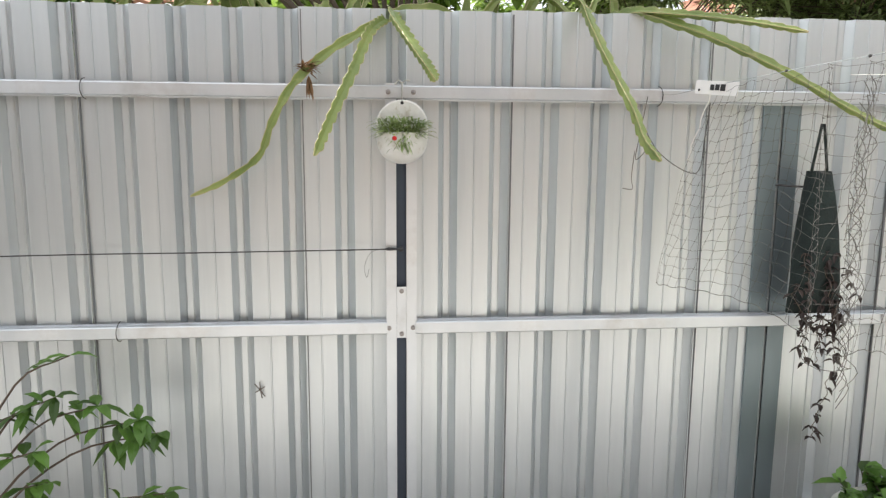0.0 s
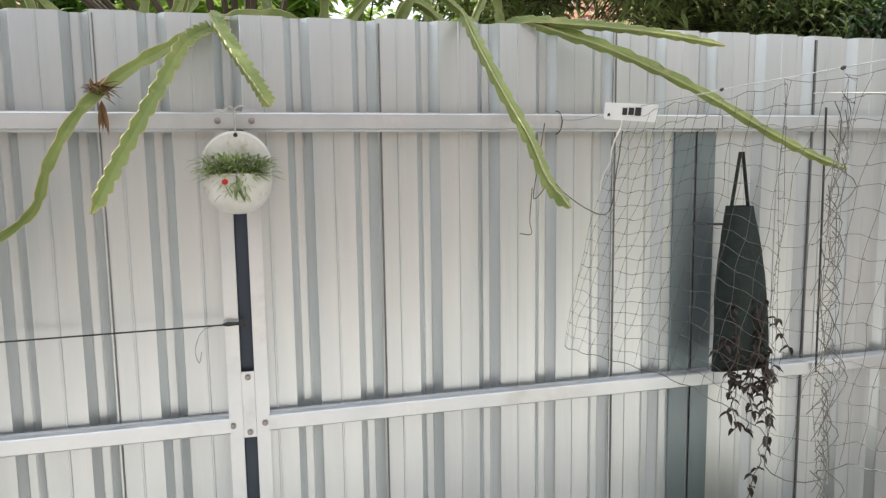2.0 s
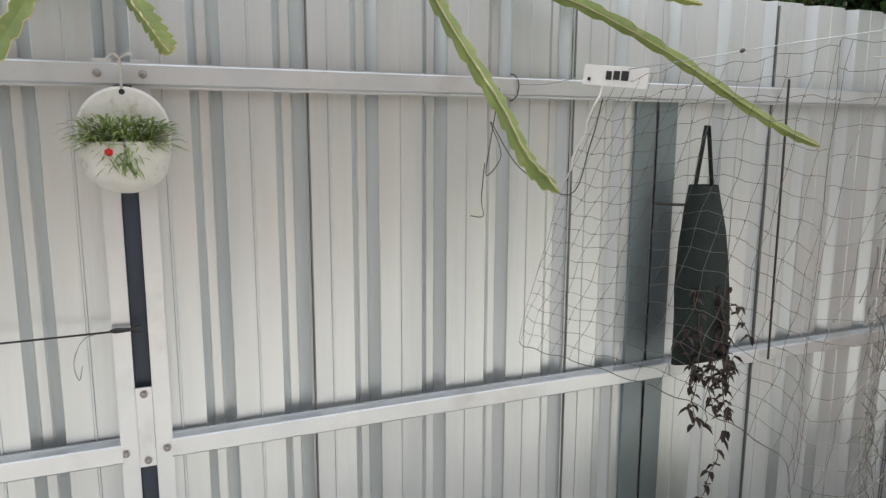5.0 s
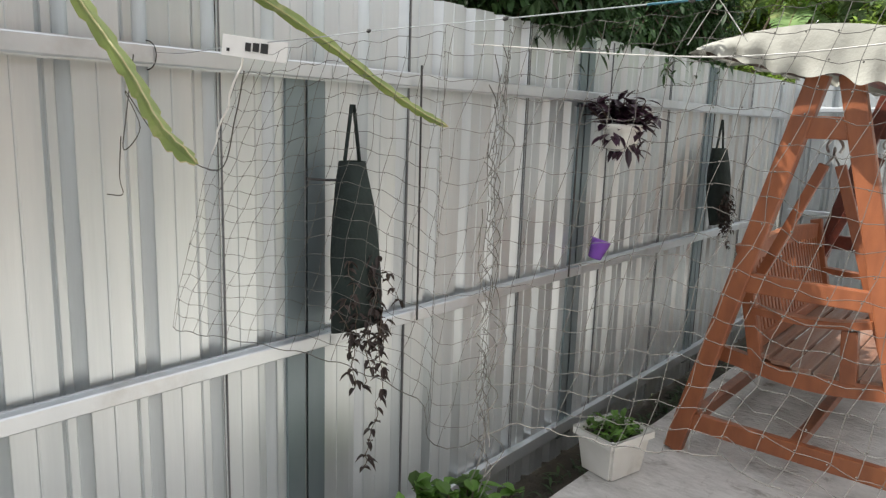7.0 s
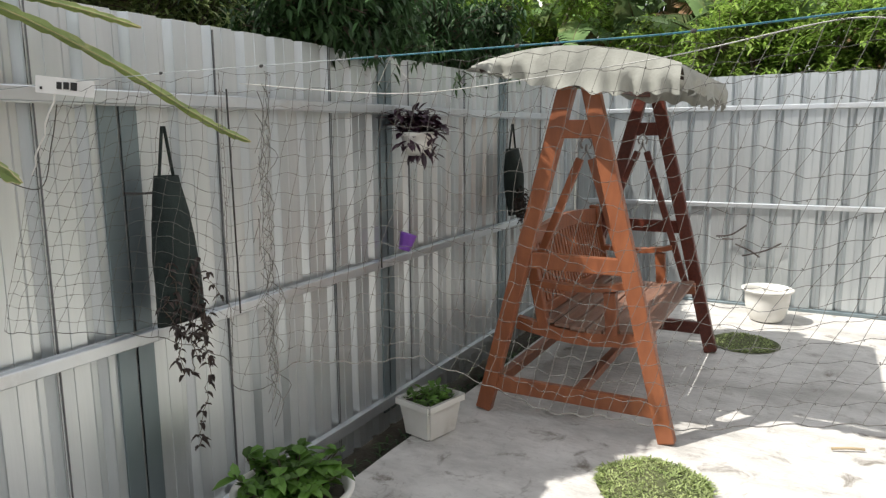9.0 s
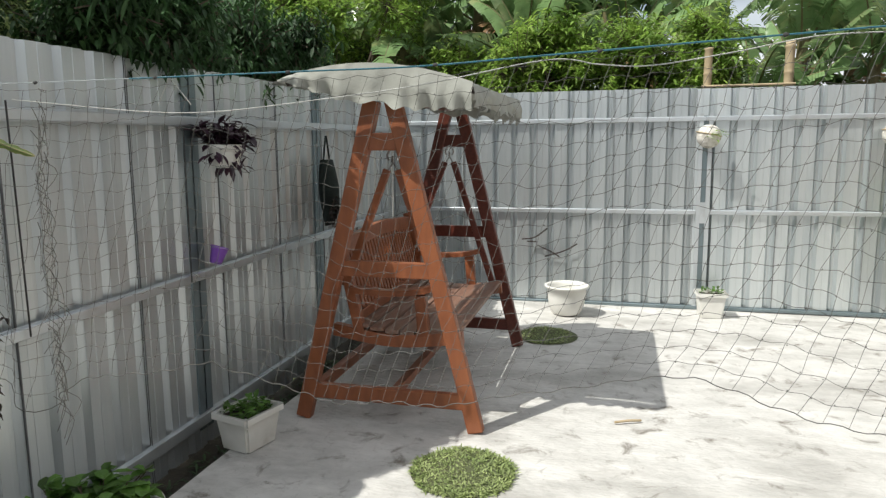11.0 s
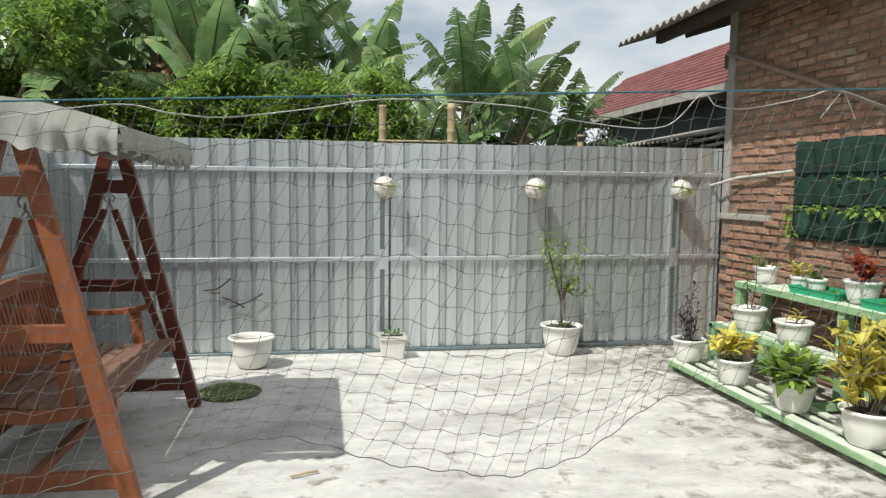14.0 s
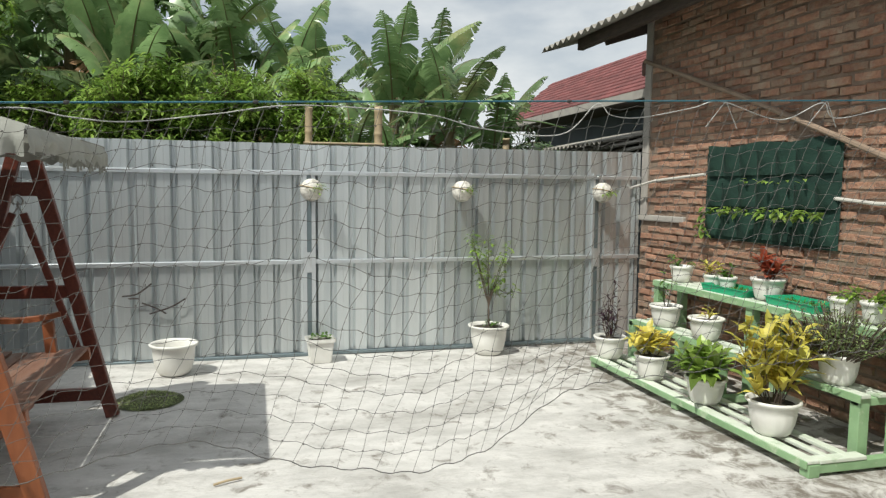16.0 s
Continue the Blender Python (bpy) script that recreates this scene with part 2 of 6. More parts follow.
def beam(a, b, w, h, bevel=0.006, bm=None, up=(0, 0, 1), bow=0.0):
    """A squared timber from a to b, w wide and h deep."""
    bm = bm or bmesh.new()
    a, b = Vector(a), Vector(b)
    d = (b - a).normalized()
    side = d.cross(Vector(up))
    side = side.normalized() if side.length > 1e-4 else Vector((1, 0, 0))
    top = side.cross(d).normalized()
    rot = Matrix((side, top, d)).transposed().to_4x4()
    made = bmesh.ops.create_cube(bm, size=1, matrix=Matrix.Translation((a + b) / 2) @ rot @ Matrix.Diagonal((w, h, (b - a).length, 1)))
    if bevel:
        edges = {e for v in made["verts"] for e in v.link_edges}
        bmesh.ops.bevel(bm, geom=list(edges), offset=bevel, segments=2, affect="EDGES", profile=0.6)
    return bm


def sweep(line, w, h, bm=None):
    """One bent timber of rectangular section along the line, which lies across x."""
    bm = bm or bmesh.new()
    rings = []
    for i, p in enumerate(line):
        d = (line[min(i + 1, len(line) - 1)] - line[max(i - 1, 0)]).normalized()
        side = Vector((1, 0, 0)) if abs(d.x) < 0.7 else Vector((0, 1, 0))
        up = side.cross(d).normalized()
        rings.append([bm.verts.new(p + side * (sx * w / 2) + up * (sz * h / 2)) for sx, sz in ((-1, -1), (1, -1), (1, 1), (-1, 1))])
    for a, b in zip(rings, rings[1:]):
        for k in range(4):
            bm.faces.new((a[k], a[(k + 1) % 4], b[(k + 1) % 4], b[k]))
    bm.faces.new(rings[0][::-1])
    bm.faces.new(rings[-1])
    bmesh.ops.recalc_face_normals(bm, faces=bm.faces)
    return bm


def tube(points, radius, sides=6, bm=None, taper=None):
    """A round cord or stem along the points; taper: a radius for each point."""
    bm = bm or bmesh.new()
    pts = [Vector(p) for p in points]
    rings = []
    ref = Vector((0.3, 0.2, 1)).normalized()
    for i, p in enumerate(pts):
        d = (pts[min(i + 1, len(pts) - 1)] - pts[max(i - 1, 0)])
        d = d.normalized() if d.length > 1e-9 else Vector((0, 0, 1))
        u = d.cross(ref)
        if u.length < 0.05:
            u = d.cross(Vector((1, 0, 0)))
        u.normalize()
        w = d.cross(u)
        r = taper[i] if taper else radius
        rings.append([bm.verts.new(p + r * (math.cos(2 * math.pi * k / sides) * u + math.sin(2 * math.pi * k / sides) * w)) for k in range(sides)])
    for a, b in zip(rings, rings[1:]):
        for k in range(sides):
            bm.faces.new((a[k], a[(k + 1) % sides], b[(k + 1) % sides], b[k]))
    if sides > 2:
        bm.faces.new(rings[0][::-1])
        bm.faces.new(rings[-1])
    return bm


def lathe(profile, steps=32, bm=None):
    """Turns (radius, z) rows round the z axis."""
    bm = bm or bmesh.new()
    rings = []
    for r, z in profile:
        rings.append([bm.verts.new((r * math.cos(2 * math.pi * k / steps), r * math.sin(2 * math.pi * k / steps), z)) for k in range(steps)])
    for a, b in zip(rings, rings[1:]):
        for k in range(steps):
            bm.faces.new((a[k], a[(k + 1) % steps], b[(k + 1) % steps], b[k]))
    bm.faces.new(rings[0][::-1])
    bm.faces.new(rings[-1])
    return bm


def curve_points(ctrl, n=24):
    """A smooth line through the control points."""
    c = [Vector(p) for p in ctrl]
    c = [2 * c[0] - c[1]] + c + [2 * c[-1] - c[-2]]
    out = []
    segs = len(c) - 3
    for i in range(segs):
        p0, p1, p2, p3 = c[i:i + 4]
        m = max(2, n // segs)
        for k in range(m + (i == segs - 1)):
            t = k / m
            out.append(0.5 * ((2 * p1) + (p2 - p0) * t + (2 * p0 - 5 * p1 + 4 * p2 - p3) * t * t + (3 * p1 - p0 - 3 * p2 + p3) * t ** 3))
    return out


def leaf_into(verts, faces, base, d, length, width, droop=0.3, up=Vector((0, 0, 1)), fold=0.15):
    """A pointed leaf of six faces, folded along its rib, into plain lists."""
    side = d.cross(up)
    side = side.normalized() if side.length > 1e-3 else Vector((1, 0, 0))
    nrm = side.cross(d).normalized()
    i0 = len(verts)
    for t, w in ((0.0, 0.08), (0.3, 0.85), (0.65, 0.8), (1.0, 0.0)):
        c = base + d * (length * t) - Vector((0, 0, 1)) * (droop * length * t * t)
        if w == 0.0:
            verts.append(c)
        else:
            verts.extend((c - side * (width * w / 2) + nrm * (fold * width * w), c, c + side * (width * w / 2) + nrm * (fold * width * w)))
    for r in range(2):
        a = i0 + 3 * r
        faces.extend(((a, a + 1, a + 4, a + 3), (a + 1, a + 2, a + 5, a + 4)))
    a = i0 + 6
    faces.extend(((a, a + 1, a + 3), (a + 1, a + 2, a + 3)))


def mesh_lists(name, verts, faces, mat, smooth=False):
    me = bpy.data.meshes.new(name)
    me.from_pydata([tuple(v) for v in verts], [], faces)
    me.materials.append(mat)
    if smooth:
        me.polygons.foreach_set("use_smooth", [True] * len(me.polygons))
    return me


def rand_dir(rng, zlo=-1.0, zhi=1.0):
    a, z = rng.uniform(0, 2 * math.pi), rng.uniform(zlo, zhi)
    r = math.sqrt(max(0.0, 1 - z * z))
    return Vector((r * math.cos(a), r * math.sin(a), z))


# ---------- the plan ----------
NY, EX, BY, WX = 2.29, 6.54, -4.06, -3.6     # north fence face, east fence face, brick wall face, west wall face
N_MID, N_TOP, N_HIGH = 0.84, 1.635, 1.905     # rails and top of the north fence
E_MID, E_TOP, E_HIGH = 0.865, 1.69, 1.955      # the same of the east fence
SLAB_Y = 2.02                                  # the slab ends here, then comes a strip of soil

# ---------- ground ----------
ground = part("ground", box(-120, 120, -120, 120, -0.6, -0.32), GROUND)
tagged(ground, "rough earth around the yard with dry growth", "ground", kind="structure")
bm = bmesh.new()
nx, ny = 60, 40
x0, x1, y0, y1 = WX, EX + 0.05, BY - 0.05, SLAB_Y
grid = [[bm.verts.new((x0 + (x1 - x0) * i / nx, y0 + (y1 - y0) * j / ny + (0.018 * noise.noise(Vector((i * 0.7, 3.1, 0))) if j == ny else 0),
                       0.006 * noise.noise(Vector((i * 0.23, j * 0.23, 1.7))) - 0.004)) for j in range(ny + 1)] for i in range(nx + 1)]
for i in range(nx):
    for j in range(ny):
        bm.faces.new((grid[i][j], grid[i + 1][j], grid[i + 1][j + 1], grid[i][j + 1]))
for i in range(nx):
    a, b = grid[i][ny], grid[i + 1][ny]
    c, d = bm.verts.new((b.co.x, b.co.y, -0.3)), bm.verts.new((a.co.x, a.co.y, -0.3))
    bm.faces.new((b, a, d, c))
floor = part("floor", bm, CONCRETE, smooth=False)
tagged(floor, "sunlit pale grey concrete yard slab with stains", "floor", kind="structure")
bm = bmesh.new()
rows = []
for i in range(121):
    x = WX + (EX + 0.05 - WX) * i / 120
    rows.append([bm.verts.new((x, SLAB_Y - 0.02 + 0.32 * j / 6, -0.11 + 0.03 * noise.noise(Vector((x * 6, j * 0.8, 0.3))) + 0.02 * noise.noise(Vector((x * 19, j * 2.1, 4)))) ) for j in range(7)])
for a, b in zip(rows, rows[1:]):
    for j in range(6):
        bm.faces.new((a[j], b[j], b[j + 1], a[j + 1]))
soil = part("soil_strip", bm, SOIL, smooth=True)
tagged(soil, "damp dark planting strip of soil along the fence", "soil", kind="structure")

# ---------- fences ----------
PITCH, RIB = 0.175, 0.065


def sheet_mesh(name, width, height, depth=0.034):
    """Ribbed sheet: wide pans with a shallow swage, ribs that step back from the yard (to +y)."""
    prof = []
    u = 0.0
    while u < width - 1e-6:
        p = PITCH - RIB
        prof += [(u, 0), (u + p * 0.47, 0), (u + p * 0.485, -0.0025), (u + p * 0.515, -0.0025), (u + p * 0.53, 0), (u + p - 0.003, -0.001),
                 (u + p, 0.004), (u + p + 0.014, depth), (u + p + 0.018, depth - 0.004), (u + p + 0.036, depth - 0.004), (u + p + 0.041, depth), (u + p + 0.060, 0.004), (u + p + 0.063, -0.001)]
        u += PITCH
    prof = [q for q in prof if q[0] <= width + 1e-6] + [(width, 0)]
    verts, faces = [], []
    for z in (0, height * 0.5, height):
        for a, d in prof:
            verts.append((a, d + (0.003 if z == height * 0.5 else 0), z))
    n = len(prof)
    for r in range(2):
        for i in range(n - 1):
            a = r * n + i
            faces.append((a, a + 1, a + n + 1, a + n))
    me = mesh_lists(name, verts, faces, ZINC)
    return me


def channel(length, w=0.042, d=0.028, lip=0.005, t=0.0015):
    """A rail of folded steel that runs along x: its web looks to -y, its flanges go back to y = 0."""
    bm = bmesh.new()
    prof = [(0, w / 2 + lip), (0, w / 2), (-d + 0.003, w / 2), (-d, w / 2 - 0.003), (-d, -w / 2 + 0.003), (-d + 0.003, -w / 2), (0, -w / 2), (0, -w / 2 - lip)]
    a = [bm.verts.new((0, y, z)) for y, z in prof]
    b = [bm.verts.new((length, y, z)) for y, z in prof]
    for i in range(len(prof) - 1):
        bm.faces.new((a[i], b[i], b[i + 1], a[i + 1]))
    bm.faces.new(a[1:7][::-1])
    bm.faces.new(b[1:7])
    return bm


def stud(height, w=0.1, slot=0.02, d=0.035):
    """An upright C-section, its open slot towards -y; two flat lips show."""
    bm = bmesh.new()
    prof = [(-slot, -d), (-w / 2, -d), (-w / 2, 0.01), (w / 2, 0.01), (w / 2, -d), (slot, -d)]
    prof = prof + [(slot, -d + 0.002), (w / 2 - 0.002, -d + 0.002), (w / 2 - 0.002, 0.008), (-w / 2 + 0.002, 0.008), (-w / 2 + 0.002, -d + 0.002), (-slot, -d + 0.002)]
    a = [bm.verts.new((x, y, 0)) for x, y in prof]
    b = [bm.verts.new((x, y, height)) for x, y in prof]
    n = len(prof)
    for i in range(n):
        bm.faces.new((a[i], a[(i + 1) % n], b[(i + 1) % n], b[i]))
    return bm


def bolt(parent, x, y, z):
    bm = lathe([(0.0085, 0), (0.0085, 0.0015), (0.005, 0.002), (0.005, 0.006), (0.0035, 0.007)], 8)
    part("bolt", bm, BOLT, parent, at=pose(x, y, z, 90, 0, 0))


# north fence: built in its own frame, x along the fence, y away from the yard
wall_north = new("wall_north")
tagged(wall_north, "grey ribbed zinc sheet fence on galvanised rails", "fence", kind="structure")
wall_north.matrix_basis = pose(0, NY, 0)
smesh = sheet_mesh("sheet", 0.7, N_HIGH + 0.1, 0.025)
# thin bars that draw the lap-gap shadow in colour
lap_n, lap_e = (mesh_of("lap_shade_bar", box(-0.0016, 0.0016, -0.002, 0.03, 0, hgt), LAP_SHADE) for hgt in (N_HIGH + 0.09, E_HIGH + 0.09))
x = -3.64
rng = random.Random(4)
while x < EX:
    part("sheet", smesh, ZINC, wall_north, at=pose(x, 0.005 * (round(x / 0.7) % 2), -0.1 + rng.uniform(-0.006, 0.006)))
    part("lap_shade_bar", lap_n, LAP_SHADE, wall_north, "thin dark bar for the shadow in the sheet lap", at=pose(x + 0.007, -0.001, -0.1))
    x += 0.7
N_POSTS = (-2.9, -1.36, 0.19, 1.6, 3.12, 4.67, 6.2)
for x in N_POSTS:
    dark = x in (1.6, 3.12, 4.67)
    front = x == 0.19
    # the 1.6 stud is widened so its dark colour also paints the shade beside it
    part("post", stud(N_TOP - 0.02 if x == 1.6 else N_HIGH - 0.24 if front else N_HIGH - 0.02, 0.14 if x == 1.6 else 0.104 if front else 0.12, 0.017 if front else 0.006, 0.033 if front else 0.008), STUD if dark else STEEL, wall_north, "blue-grey steel stud" if dark else "", at=pose(x if x != 1.6 else 1.535, 0 if front else -0.001, 0.0))
for z in (N_MID, N_TOP):
    for a, b in zip(N_POSTS, N_POSTS[1:]):
        ga, gb = (0.049 if z == N_MID and q == 0.19 else 0.001 for q in (a, b))
        part("rail", channel(b - a - ga - gb, d=0.036 if z == N_TOP else 0.032), STEEL, wall_north, at=pose(a + ga, -0.009 if b > 0.3 else -0.004, z))
for z in (N_MID, N_TOP):
    for x in (0.147, 0.229):
        bolt(wall_north, x, -0.034 if z == N_MID else -0.047, z)
# added strip: colours the slot as shaded, the post itself is hollow here
part("slot_shade_strip", box(-0.0165, 0.0165, -0.016, -0.012, 0.0, 1.6), SLOT_SHADE, wall_north, "dark strip added for the shade inside the open post", at=pose(0.19, 0, 0.02))
part("joint_plate", box(-0.0165, 0.0165, -0.037, -0.033, -0.09, 0.09, 0.001), STEEL, wall_north, at=pose(0.19, 0, 0.895))
for z in (0.82, 0.97):
    bolt(wall_north, 0.19, -0.038, z)
part("bottom_rail", channel(EX - WX - 0.1, 0.06), STEEL, wall_north, at=pose(WX, -0.002, 0.06))

wall_east = new("wall_east")
tagged(wall_east, "sunlit grey ribbed zinc sheet fence on galvanised rails", "fence", kind="structure")
wall_east.matrix_basis = pose(EX, NY, 0, 0, -0.45, -90)      # it rises a little with the ground; its x runs towards the house, its y away from the yard
smesh_e = sheet_mesh("sheet", 0.7, E_HIGH + 0.1)
x = 0.0
while x < NY - BY:
    part("sheet", smesh_e if x + 0.7 < NY - BY + 0.02 else sheet_mesh("sheet", NY - BY - x, E_HIGH + 0.1), ZINC, wall_east, at=pose(x, 0.005 * (round(x / 0.7) % 2), -0.1 + rng.uniform(-0.008, 0.008)))
    part("lap_shade_bar", lap_e, LAP_SHADE, wall_east, "thin dark bar for the shadow in the sheet lap", at=pose(x + 0.007, -0.001, -0.1))
    x += 0.7
E_POSTS = (0.05, 1.42, 2.89, 4.33, 5.84)
for x, w in ((2.89, 0.115), (5.84, 0.09)):
    part("post", stud(E_HIGH - 0.22, w, 0.022, 0.02), STEEL, wall_east, at=pose(x, 0, 0.0))
    # added strip again, stud-coloured, for the shade in this post's slot
    part("slot_shade_strip", box(x - 0.021, x + 0.021, -0.012, -0.008, 0.0, E_HIGH - 0.24), STUD, wall_east, "dark strip added for the shade inside the open post")
    part("joint_plate", box(x - 0.022, x + 0.022, -0.024, -0.019, E_MID - 0.1, E_MID + 0.09, 0.001), STEEL, wall_east)
for z in (E_MID, E_TOP):
    for a, b in zip(E_POSTS, E_POSTS[1:] + (6.34,)):
        ga, gb = (0.06 if z == E_MID and q in (2.89, 5.84) else 0.002 for q in (a, b))
        part("rail", channel(b - a - ga - gb, 0.036), STEEL, wall_east, at=pose(a + ga, -0.002, z))
part("bottom_rail", channel(6.3, 0.03), STUD, wall_east, "blue-grey bottom rail", at=pose(0.02, -0.002, -0.01))

# plain walls that close the yard behind the walk
wall_west = part("wall_west", box(WX - 0.12, WX, BY, NY + 0.1, -0.3, 2.4), RENDER)
tagged(wall_west, "plain cement-rendered yard wall", "wall", kind="structure")

# ---------- garden swing ----------
SX0, SX1, SYF, SYB = 3.39, 5.01, 0.845, 1.835


def swing():
    s = thing("garden_swing", "varnished reddish wooden garden swing bench under a canvas canopy", "swing", pose(0, 0, 0))
    cy = (SYF + SYB) / 2
    # far A-frame gets the darker colour in place of the shade on it
    for x, mat in ((SX0, TEAK), (SX1, TEAK_SHADED_DARK)):
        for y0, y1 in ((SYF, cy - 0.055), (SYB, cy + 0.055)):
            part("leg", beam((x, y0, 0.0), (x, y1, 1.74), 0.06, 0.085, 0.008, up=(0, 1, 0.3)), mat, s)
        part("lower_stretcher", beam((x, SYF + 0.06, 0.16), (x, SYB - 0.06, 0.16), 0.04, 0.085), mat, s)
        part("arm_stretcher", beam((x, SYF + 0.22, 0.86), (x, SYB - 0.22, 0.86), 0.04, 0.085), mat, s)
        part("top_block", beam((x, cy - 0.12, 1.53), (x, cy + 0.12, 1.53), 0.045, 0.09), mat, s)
    part("top_beam", beam((SX0 - 0.04, cy, 1.77), (SX1 + 0.04, cy, 1.77), 0.06, 0.06), TEAK_SHADED_DARK, s)
    part("floor_rail", beam((SX0 + 0.02, SYB - 0.07, 0.16), (SX1 - 0.02, SYB - 0.07, 0.16), 0.05, 0.06), TEAK, s)
    part("floor_rail", beam((SX0 + 0.02, cy, 0.13), (SX1 - 0.02, cy, 0.13), 0.05, 0.05), TEAK, s)
    # the hanging bench
    bx0, bx1, by0, by1, bz = SX0 + 0.13, SX1 - 0.13, 1.0, 1.53, 0.465
    for x in (bx0 + 0.02, bx1 - 0.02):
        pts = [(x, by0 - 0.05, bz + 0.005), (x, cy, bz - 0.035), (x, by1 + 0.17, bz + 0.01)]
        part("seat_bearer", sweep(curve_points(pts, 12), 0.045, 0.07), TEAK, s)
        part("arm_post", beam((x, by0 + 0.17, bz), (x, by0 + 0.19, bz + 0.23), 0.05, 0.065), TEAK, s)
        arm = [(x, by0 + 0.11, bz + 0.275), (x, by0 + 0.21, bz + 0.25), (x, by0 + 0.38, bz + 0.235), (x, by1 + 0.06, bz + 0.245)]
        part("armrest", sweep(curve_points(arm, 12), 0.07, 0.032), TEAK, s)
        part("back_post", beam((x, by1 + 0.01, bz - 0.02), (x, by1 + 0.13, bz + 0.54), 0.05, 0.06), TEAK, s)
        for yb, z0 in ((by0 + 0.02, bz + 0.04), (by1 + 0.10, bz + 0.26)):
            # far hangers carry the same painted-in shade
            part("hanger", beam((x, yb, z0), (x, cy + (-0.03 if yb < cy else 0.03), 1.38), 0.028, 0.042, 0.005), TEAK_SHADED_DARK if x > 4 else TEAK, s)
            part("hanger_eye", tube(curve_points([(x, cy + (-0.03 if yb < cy else 0.03), 1.37), (x + 0.012, cy, 1.42), (x, cy, 1.45), (x - 0.012, cy, 1.42)], 8), 0.005, 6), BOLT, s)
        part("hook", tube(curve_points([(x, cy - 0.02, 1.43), (x, cy - 0.03, 1.46), (x, cy, 1.495), (x, cy + 0.03, 1.46), (x, cy + 0.02, 1.43)], 12), 0.006, 6), BOLT, s)
    n = 7
    for k in range(n):
        y = by0 + (by1 - by0) * k / (n - 1)
        dz = 0.02 - 0.03 * math.sin(math.pi * k / (n - 1))
        part("seat_slat", box(bx0, bx1, y - 0.040, y + 0.040, bz + dz + 0.01, bz + dz + 0.032, 0.004), TEAK_WORN, s)
    def back_at(f):
        return by1 + 0.03 + 0.095 * f, bz + 0.09 + 0.40 * f
    y, z = back_at(0)
    part("back_rail", beam((bx0, y, z), (bx1, y, z), 0.035, 0.06), TEAK, s)
    y, z = back_at(1)
    bm = bmesh.new()
    line = curve_points([(bx0, y, z - 0.02), ((bx0 + bx1) / 2, y, z + 0.02), (bx1, y, z - 0.02)], 10)
    part("crest_rail", sweep(line, 0.035, 0.085, bm), TEAK, s)
    m = 24
    for k in range(m):
        x = bx0 + 0.08 + (bx1 - bx0 - 0.16) * k / (m - 1)
        (ya, za), (yb, zb) = back_at(0.04), back_at(0.97)
        part("back_slat", beam((x, ya, za), (x, yb, zb + 0.01 * math.sin(math.pi * k / (m - 1))), 0.03, 0.014, 0.003), TEAK, s)
    # canopy: a sagging canvas over a frame, with a scalloped valance
    cx0, cx1, cyf, cyb = 3.24, 4.86, 0.86, 1.81
    nu, nv = 44, 30
    roof_z = lambda v: 1.805 + 0.035 * v + 0.085 * max(0, math.sin(math.pi * v ** 1.05)) ** 0.85
    bm = bmesh.new()
    g = []
    for i in range(nu + 1):
        u = i / nu
        row = []
        for j in range(nv + 1):
            v = j / nv
            x, y = cx0 + (cx1 - cx0) * u, cyf + (cyb - cyf) * v
            z = roof_z(v) - 0.022 * math.sin(math.pi * u * 3) ** 2 * math.sin(math.pi * v)
            z += 0.012 * noise.noise(Vector((x * 5, y * 5, 2))) + 0.007 * noise.noise(Vector((x * 16, y * 9, 5)))
            row.append(bm.verts.new((x, y, z)))
        g.append(row)
    for i in range(nu):
        for j in range(nv):
            bm.faces.new((g[i][j], g[i + 1][j], g[i + 1][j + 1], g[i][j + 1]))
    part("canopy", bm, CANVAS, s, "greyish white canvas canopy", smooth=True)
    def hang(u):
        """How deep the end flap hangs, from the low rear corner to the front one."""
        rows = ((0.0, 0.02), (0.15, 0.10), (0.4, 0.205), (0.7, 0.215), (0.85, 0.18), (1.0, 0.135))
        for (ua, da), (ub, db) in zip(rows, rows[1:]):
            if u <= ub:
                return da + (db - da) * max(0, u - ua) / (ub - ua)
        return rows[-1][1]
    def valance(a, b, za, out, waves, drop):
        a, b, out = Vector(a), Vector(b), Vector(out)
        along = (b - a).normalized() * 0.022
        a, b = a - along, b + along
        bm = bmesh.new()
        cols = []
        n = 12 * waves
        for i in range(n + 1):
            u = i / n
            c = a.lerp(b, u)
            col = []
            d = drop(u) * (0.93 + 0.05 * math.sin(2 * math.pi * u * waves + 2.6 * math.sin(7 * u) + 0.6) + 0.1 * noise.noise(Vector((u * 5, a.y, 4)))) + 0.012 * noise.noise(Vector((u * 9, a.x, 1)))
            for j in range(6):
                w = j / 5
                wob = 0.016 * w * w * math.sin(2 * math.pi * u * waves + 2.6 * math.sin(7 * u)) + 0.042 * w * noise.noise(Vector((u * 6, w * 2.2, a.x))) + 0.008 * noise.noise(Vector((u * 19, w * 5, a.y)))
                col.append(bm.verts.new(c + out * (0.012 + 0.025 * math.sin(w * 2.5) + wob) + Vector((0, 0, za(u) - d * w))))
            cols.append(col)
        for p, q in zip(cols, cols[1:]):
            for j in range(5):
                bm.faces.new((p[j], p[j + 1], q[j + 1], q[j]))
        return bm
    part("valance", valance((cx0, cyf, 0), (cx1, cyf, 0), lambda u: 1.808, (0, -1, 0), 11, lambda u: 0.125 + 0.02 * math.sin(60 * u) * math.sin(17 * u)), CANVAS, s, smooth=True)
    part("valance", valance((cx1, cyb, 0), (cx0, cyb, 0), lambda u: 1.842, (0, 1, 0), 12, lambda u: 0.03), CANVAS, s, smooth=True)
